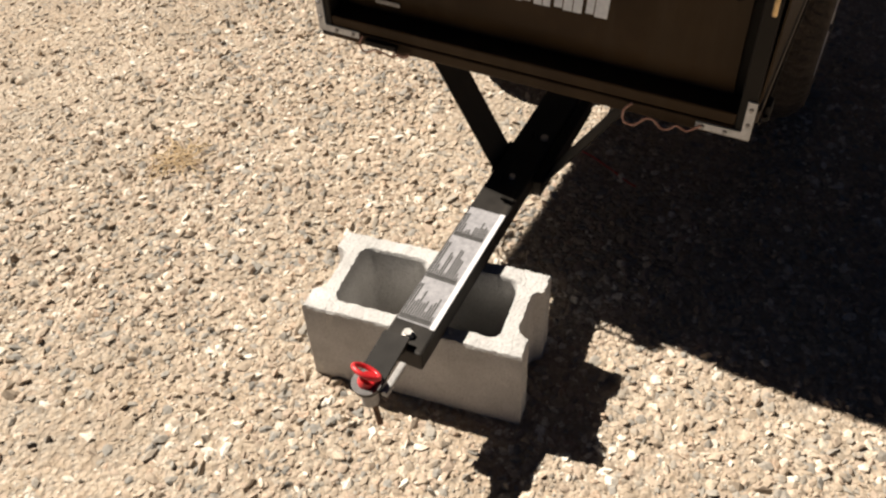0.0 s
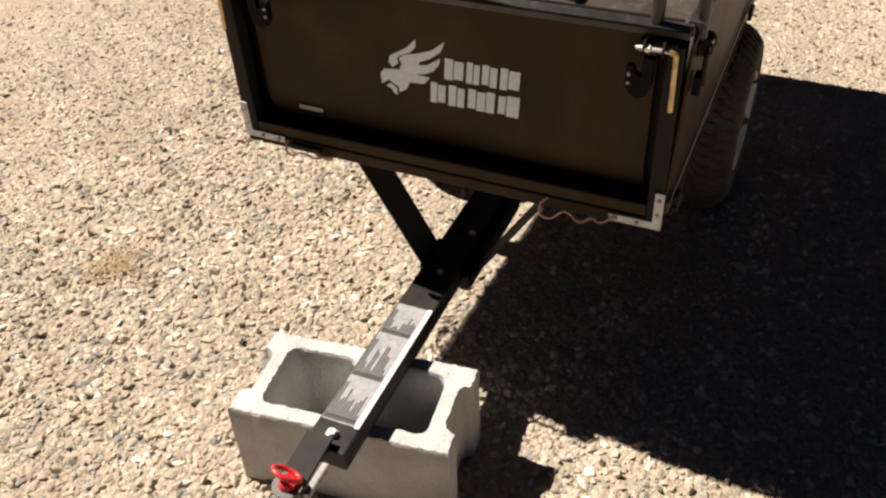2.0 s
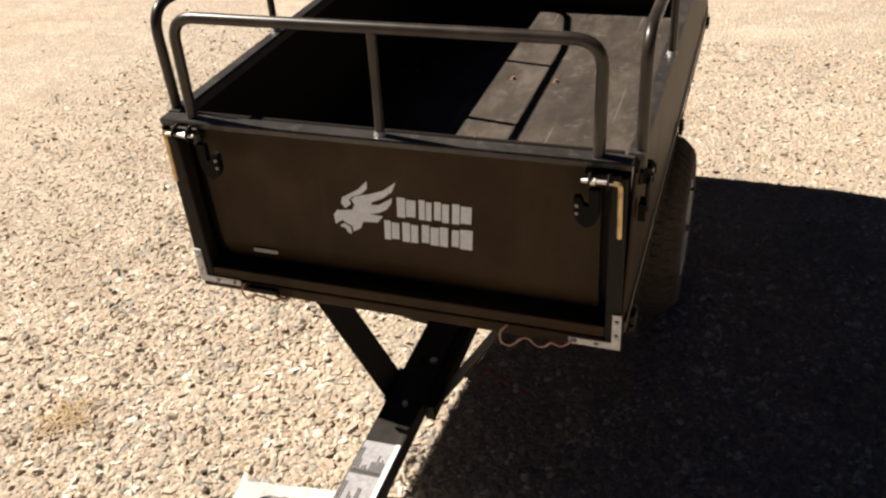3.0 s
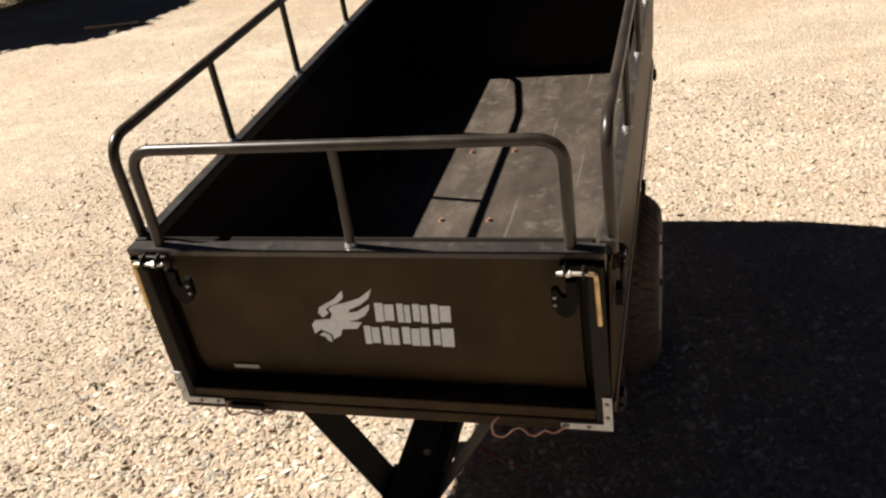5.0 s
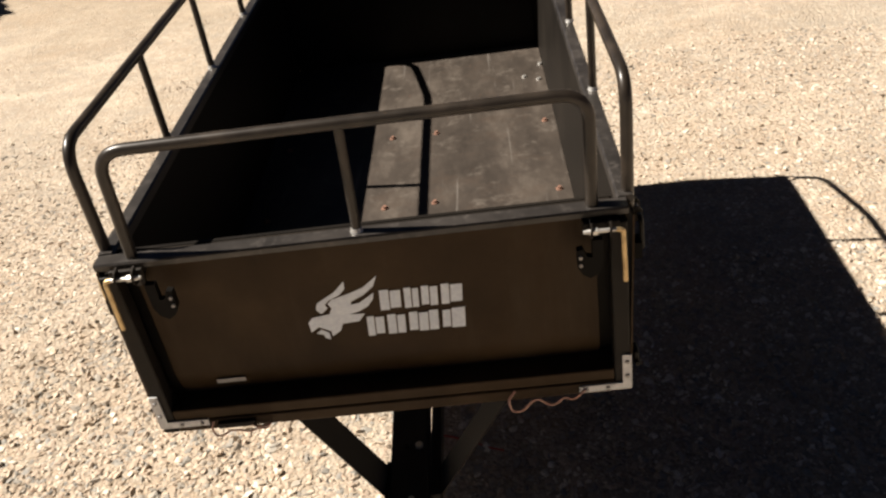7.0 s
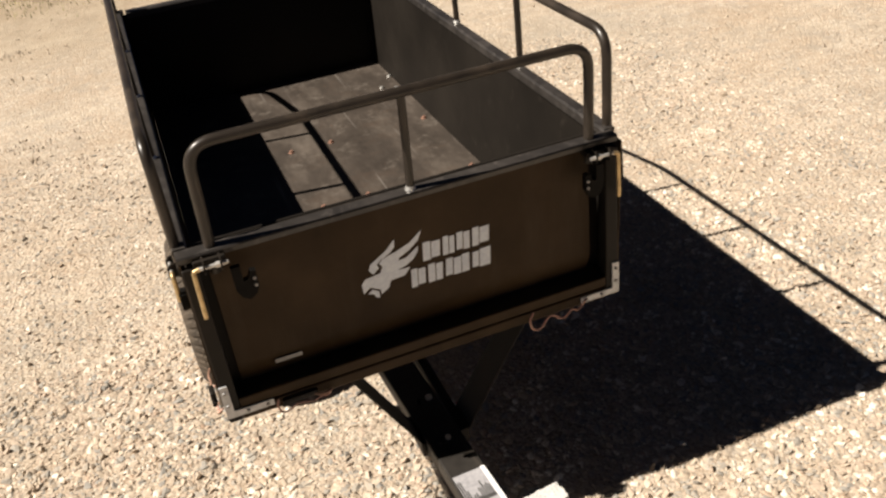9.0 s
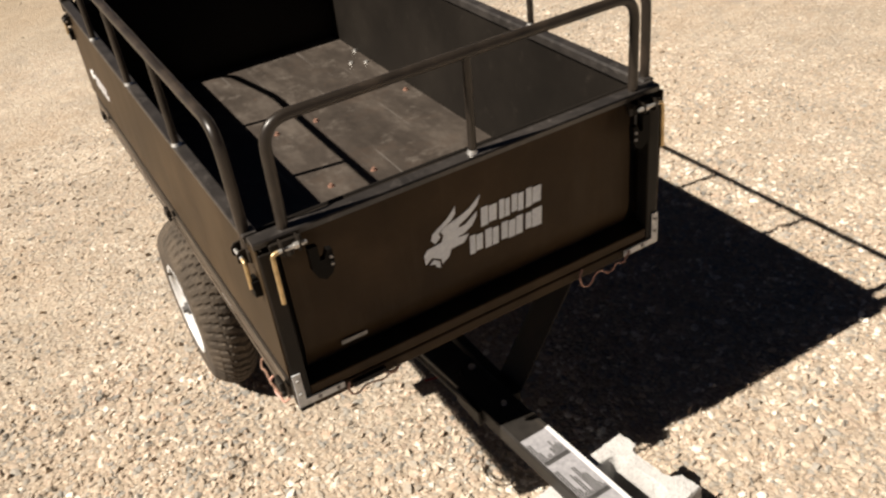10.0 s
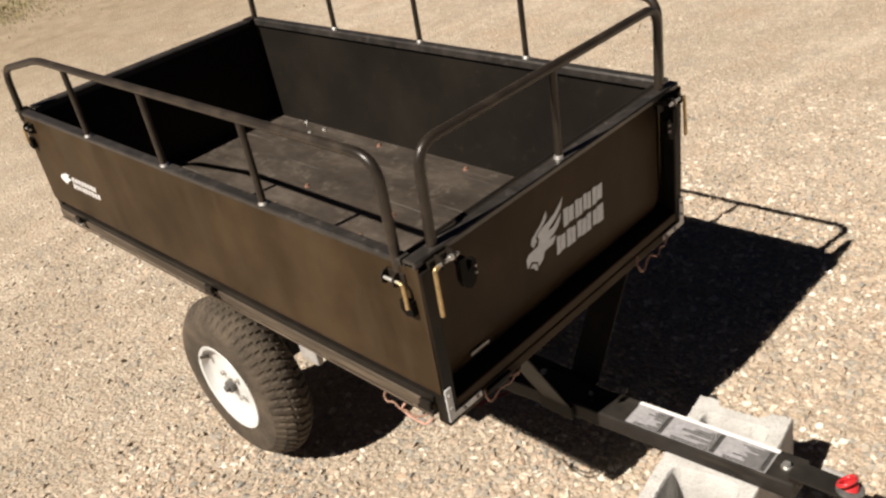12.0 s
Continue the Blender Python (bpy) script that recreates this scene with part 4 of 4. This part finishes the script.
    # rusted bolts that hold the bed to the chassis
    for y in (0.645, 1.005):
        for x in (-0.330, -0.049, 0.069, 0.357):
            bm = rod(bmesh.new(), (x, y, FLOOR), (x, y, FLOOR + 0.002), 0.0090, 0.0082, n=14)
            rod(bm, (x, y, FLOOR + 0.002), (x, y, FLOOR + 0.007), 0.0062, 0.0046, n=8)
            add("bolt_head", bm, RUST, label="rusty orange bolt head")
    tagged(trailer, "black steel utility trailer, tongue propped on a concrete block", "trailer")


# ---- the concrete block ----
def build_block():
    rng = random.Random(4)
    L, W, H = 0.201, 0.100, 0.194

    def dense(loop, step=0.007):
        out = []
        for (ax, ay), (bx, by) in zip(loop, loop[1:] + loop[:1]):
            n = max(1, round(math.hypot(bx - ax, by - ay) / step))
            out += [(ax + (bx - ax) * k / n, ay + (by - ay) * k / n) for k in range(n)]
        return out

    def round_rect(x0, x1, y0, y1, r):
        out = []
        for cx, cy, a0 in ((x1 - r, y1 - r, 0), (x0 + r, y1 - r, 90), (x0 + r, y0 + r, 180), (x1 - r, y0 + r, 270)):
            out += [(cx + r * math.cos(radians(a0 + 15 * k)), cy + r * math.sin(radians(a0 + 15 * k))) for k in range(7)]
        return out

    e, d = 0.042, 0.021      # ear width, depth of the end hollow
    outer = [(L, -W), (L, -W + e), (L - d * 0.8, -W + e + 0.010), (L - d, -W + e + 0.022), (L - d, W - e - 0.022), (L - d * 0.8, W - e - 0.010), (L, W - e), (L, W)]
    outer += [(-x, -y) for x, y in outer]
    cores = [round_rect(-0.150, -0.021, -0.066, 0.066, 0.018), round_rect(0.021, 0.150, -0.066, 0.066, 0.018)]
    loops = [dense(outer)] + [dense(c) for c in cores]
    bm = bmesh.new()
    heights = [0.0, 0.004, 0.06, 0.12, 0.188, H]
    for k, loop in enumerate(loops):
        rings = []
        cx = sum(p[0] for p in loop) / len(loop)
        for z in heights:
            ring = []
            for x, y in loop:
                j = 0.0005 + (0.0011 if z in (0.0, H) else 0)
                pull = 0.0
                if z in (0.0, H):
                    pull = 0.0025
                taper = 1 + (0.05 * (0.5 - z / H) * -1 if k else 0.0)
                sx = 1 - pull / L if k == 0 else taper + pull / 0.06
                sy = 1 - pull / W if k == 0 else taper + pull / 0.06
                ring.append(bm.verts.new((cx + (x - cx) * sx + rng.uniform(-j, j), y * sy + rng.uniform(-j, j), z + (rng.uniform(-0.0018, 0.0004) if z == H else 0))))
            rings.append(ring)
        n = len(loop)
        for r0, r1 in zip(rings, rings[1:]):
            for i in range(n):
                bm.faces.new((r0[i], r0[(i + 1) % n], r1[(i + 1) % n], r1[i]))
        loops[k] = (rings[0], rings[-1])
    for end in (0, 1):
        edges = []
        for pair in loops:
            ring = pair[end]
            edges += [bm.edges.get((ring[i], ring[(i + 1) % len(ring)])) for i in range(len(ring))]
        bmesh.ops.triangle_fill(bm, use_beauty=True, use_dissolve=False, edges=edges)
    ob = part("concrete_block", bm, CONCRETE, None, "", 35)
    ob.matrix_world = pose(-0.030, -0.322, 0.004, -2.6, 0, 8.0)
    tagged(ob, "pale grey two-core concrete block on gravel holding the tongue", "concrete block")


# ---- small things ----
def build_small_things():
    pts = rounded([(0.004, 0.394, -0.024), (0.045, 0.377, -0.019), (0.079, 0.363, -0.023), (0.105, 0.347, -0.018), (0.128, 0.336, -0.022), (0.165, 0.322, -0.022)], 0.02, 4)
    ob = part("red_wire", sweep(bmesh.new(), pts, 0.0022, 6), RED_WIRE, smooth=50)
    tagged(ob, "thin red wire lying on the shaded gravel", "wire")
    ob = part("wood_stick", box(-0.22, 0.22, -0.02, 0.02, 0.0, 0.022, bevel=0.004), WOOD)
    ob.matrix_world = pose(-3.75, 4.60, ground_height(-3.75, 4.6) + 0.004, 0, 0, 6)
    tagged(ob, "short pale weathered stick on the gravel", "stick")


def blades(name, rng, spots, height, mat, label, category):
    """Tufts of narrow leaning blades, in one mesh."""
    verts, faces = [], []
    for x, y in spots:
        a = rng.uniform(0, math.tau)
        h = height * rng.uniform(0.5, 1.2)
        w = rng.uniform(0.002, 0.004)
        lean = rng.uniform(0.1, 0.7) * h
        dx, dy = math.cos(a), math.sin(a)
        z = ground_height(x, y) - 0.002
        k = len(verts)
        for s, wd in ((0.0, 1.0), (0.5, 0.8), (1.0, 0.1)):
            px, py, pz = x + dx * lean * s * s, y + dy * lean * s * s, z + h * s
            verts += [(px - dy * w * wd, py + dx * w * wd, pz), (px + dy * w * wd, py - dx * w * wd, pz)]
        faces += [(k, k + 1, k + 3, k + 2), (k + 2, k + 3, k + 5, k + 4)]
    me = bpy.data.meshes.new(name)
    me.from_pydata(verts, [], faces)
    me.materials.append(mat)
    return tagged(new(name, me), label, category, kind="stuff")


# centre, spread and count of each patch of dry litter
LITTER = [(-1.22, 4.95, 0.16, 0.07, 90), (-1.18, 4.38, 0.12, 0.04, 40), (-1.22, 3.18, 0.22, 0.05, 130), (-0.98, 2.95, 0.03, 0.03, 18), (-0.95, 3.13, 0.03, 0.03, 18), (-1.60, 4.33, 0.05, 0.04, 20), (0.80, 6.55, 0.10, 0.05, 60), (0.35, 6.2, 0.12, 0.04, 50), (1.0, 6.0, 0.15, 0.05, 50), (2.88, 1.75, 0.10, 0.08, 40)]


def build_plants():
    rng = random.Random(21)
    spots = [(rng.uniform(-9.0, -4.9), rng.uniform(5.1, 8.0)) for _ in range(22000)]
    spots = [(x, y) for x, y in spots if y > 5.35 + 0.15 * math.sin(5 * x)]
    blades("grass", rng, spots, 0.07, GRASS, "yellow-green dry grass at the gravel's edge", "grass")
    litter = []
    for cx, cy, sx, sy, n in LITTER:
        litter += [(cx + rng.gauss(0, sx), cy + rng.gauss(0, sy)) for _ in range(n)]
    blades("dry_litter", rng, litter, 0.02, STRAW_BROWN, "scattered brown dry plant litter on the gravel", "litter")
    weeds = [(-2.0 + rng.gauss(0, 0.45), 6.5 + rng.gauss(0, 0.25)) for _ in range(900)]
    weeds += [(-0.75 + rng.gauss(0, 0.35), 6.5 + rng.gauss(0, 0.3)) for _ in range(900)]
    weeds += [(1.2 + rng.gauss(0, 0.6), 8.3 + rng.gauss(0, 0.45)) for _ in range(6500)]
    blades("sparse_grass", rng, weeds, 0.034, GRASS, "sparse olive weeds beyond the trailer", "grass")


def build_unseen_tree():
    """Unseen low leafy tree beside the drive, added to shade the gravel's far edge."""
    rng = random.Random(3)
    base = Vector((-6.5, 5.42, -0.2))
    tree = empty("tree", base)
    inv = Matrix.Translation(-base)
    bm = bmesh.new()
    top = base + Vector((0.1, -0.05, 1.9))
    rod(bm, base, base + Vector((0.05, 0, 0.9)), 0.13, 0.10, 14)
    rod(bm, base + Vector((0.05, 0, 0.88)), top, 0.10, 0.06, 14)
    tips = []
    for k in range(14):
        a = math.tau * k / 14 + rng.uniform(-0.2, 0.2)
        s = base + Vector((0.05, 0, rng.uniform(0.9, 1.8)))
        e = s + Vector((math.cos(a) * rng.uniform(0.3, 0.6), math.sin(a) * rng.uniform(0.3, 0.6), rng.uniform(0.3, 0.9)))
        rod(bm, s, e, 0.04, 0.012, 8)
        tips.append(e)
    trunk = part("trunk", bm, BARK, tree, "", 40)
    trunk.matrix_parent_inverse = inv
    verts, faces = [], []
    for _ in range(9000):
        c = base + Vector((0.05, 0, 2.4))
        d = Vector((rng.gauss(0, 1), rng.gauss(0, 1), rng.gauss(0, 1))).normalized()
        lump = 1 + 0.22 * noise.noise(d * 2.3)
        r = rng.uniform(0.15, 1.0) ** 0.5 * lump
        p = c + Vector((d.x * 0.78 * r, d.y * 0.88 * r, d.z * 0.78 * r))
        u = Vector((rng.gauss(0, 1), rng.gauss(0, 1), rng.gauss(0, 0.6))).normalized() * rng.uniform(0.05, 0.09)
        v = u.orthogonal().normalized() * rng.uniform(0.025, 0.045)
        k = len(verts)
        verts += [p - u, p + v, p + u, p - v]
        faces.append((k, k + 1, k + 2, k + 3))
    me = bpy.data.meshes.new("crown")
    me.from_pydata([tuple(v) for v in verts], [], faces)
    me.materials.append(LEAF)
    crown = new("crown", me)
    crown.parent, crown.matrix_parent_inverse = tree, inv
    tagged(tree, "unseen low leafy green tree, added to shade the gravel drive's far edge", "tree")


build_ground()
build_trailer()
build_block()
build_small_things()
build_straw()
build_plants()
build_unseen_tree()
build_gravel()
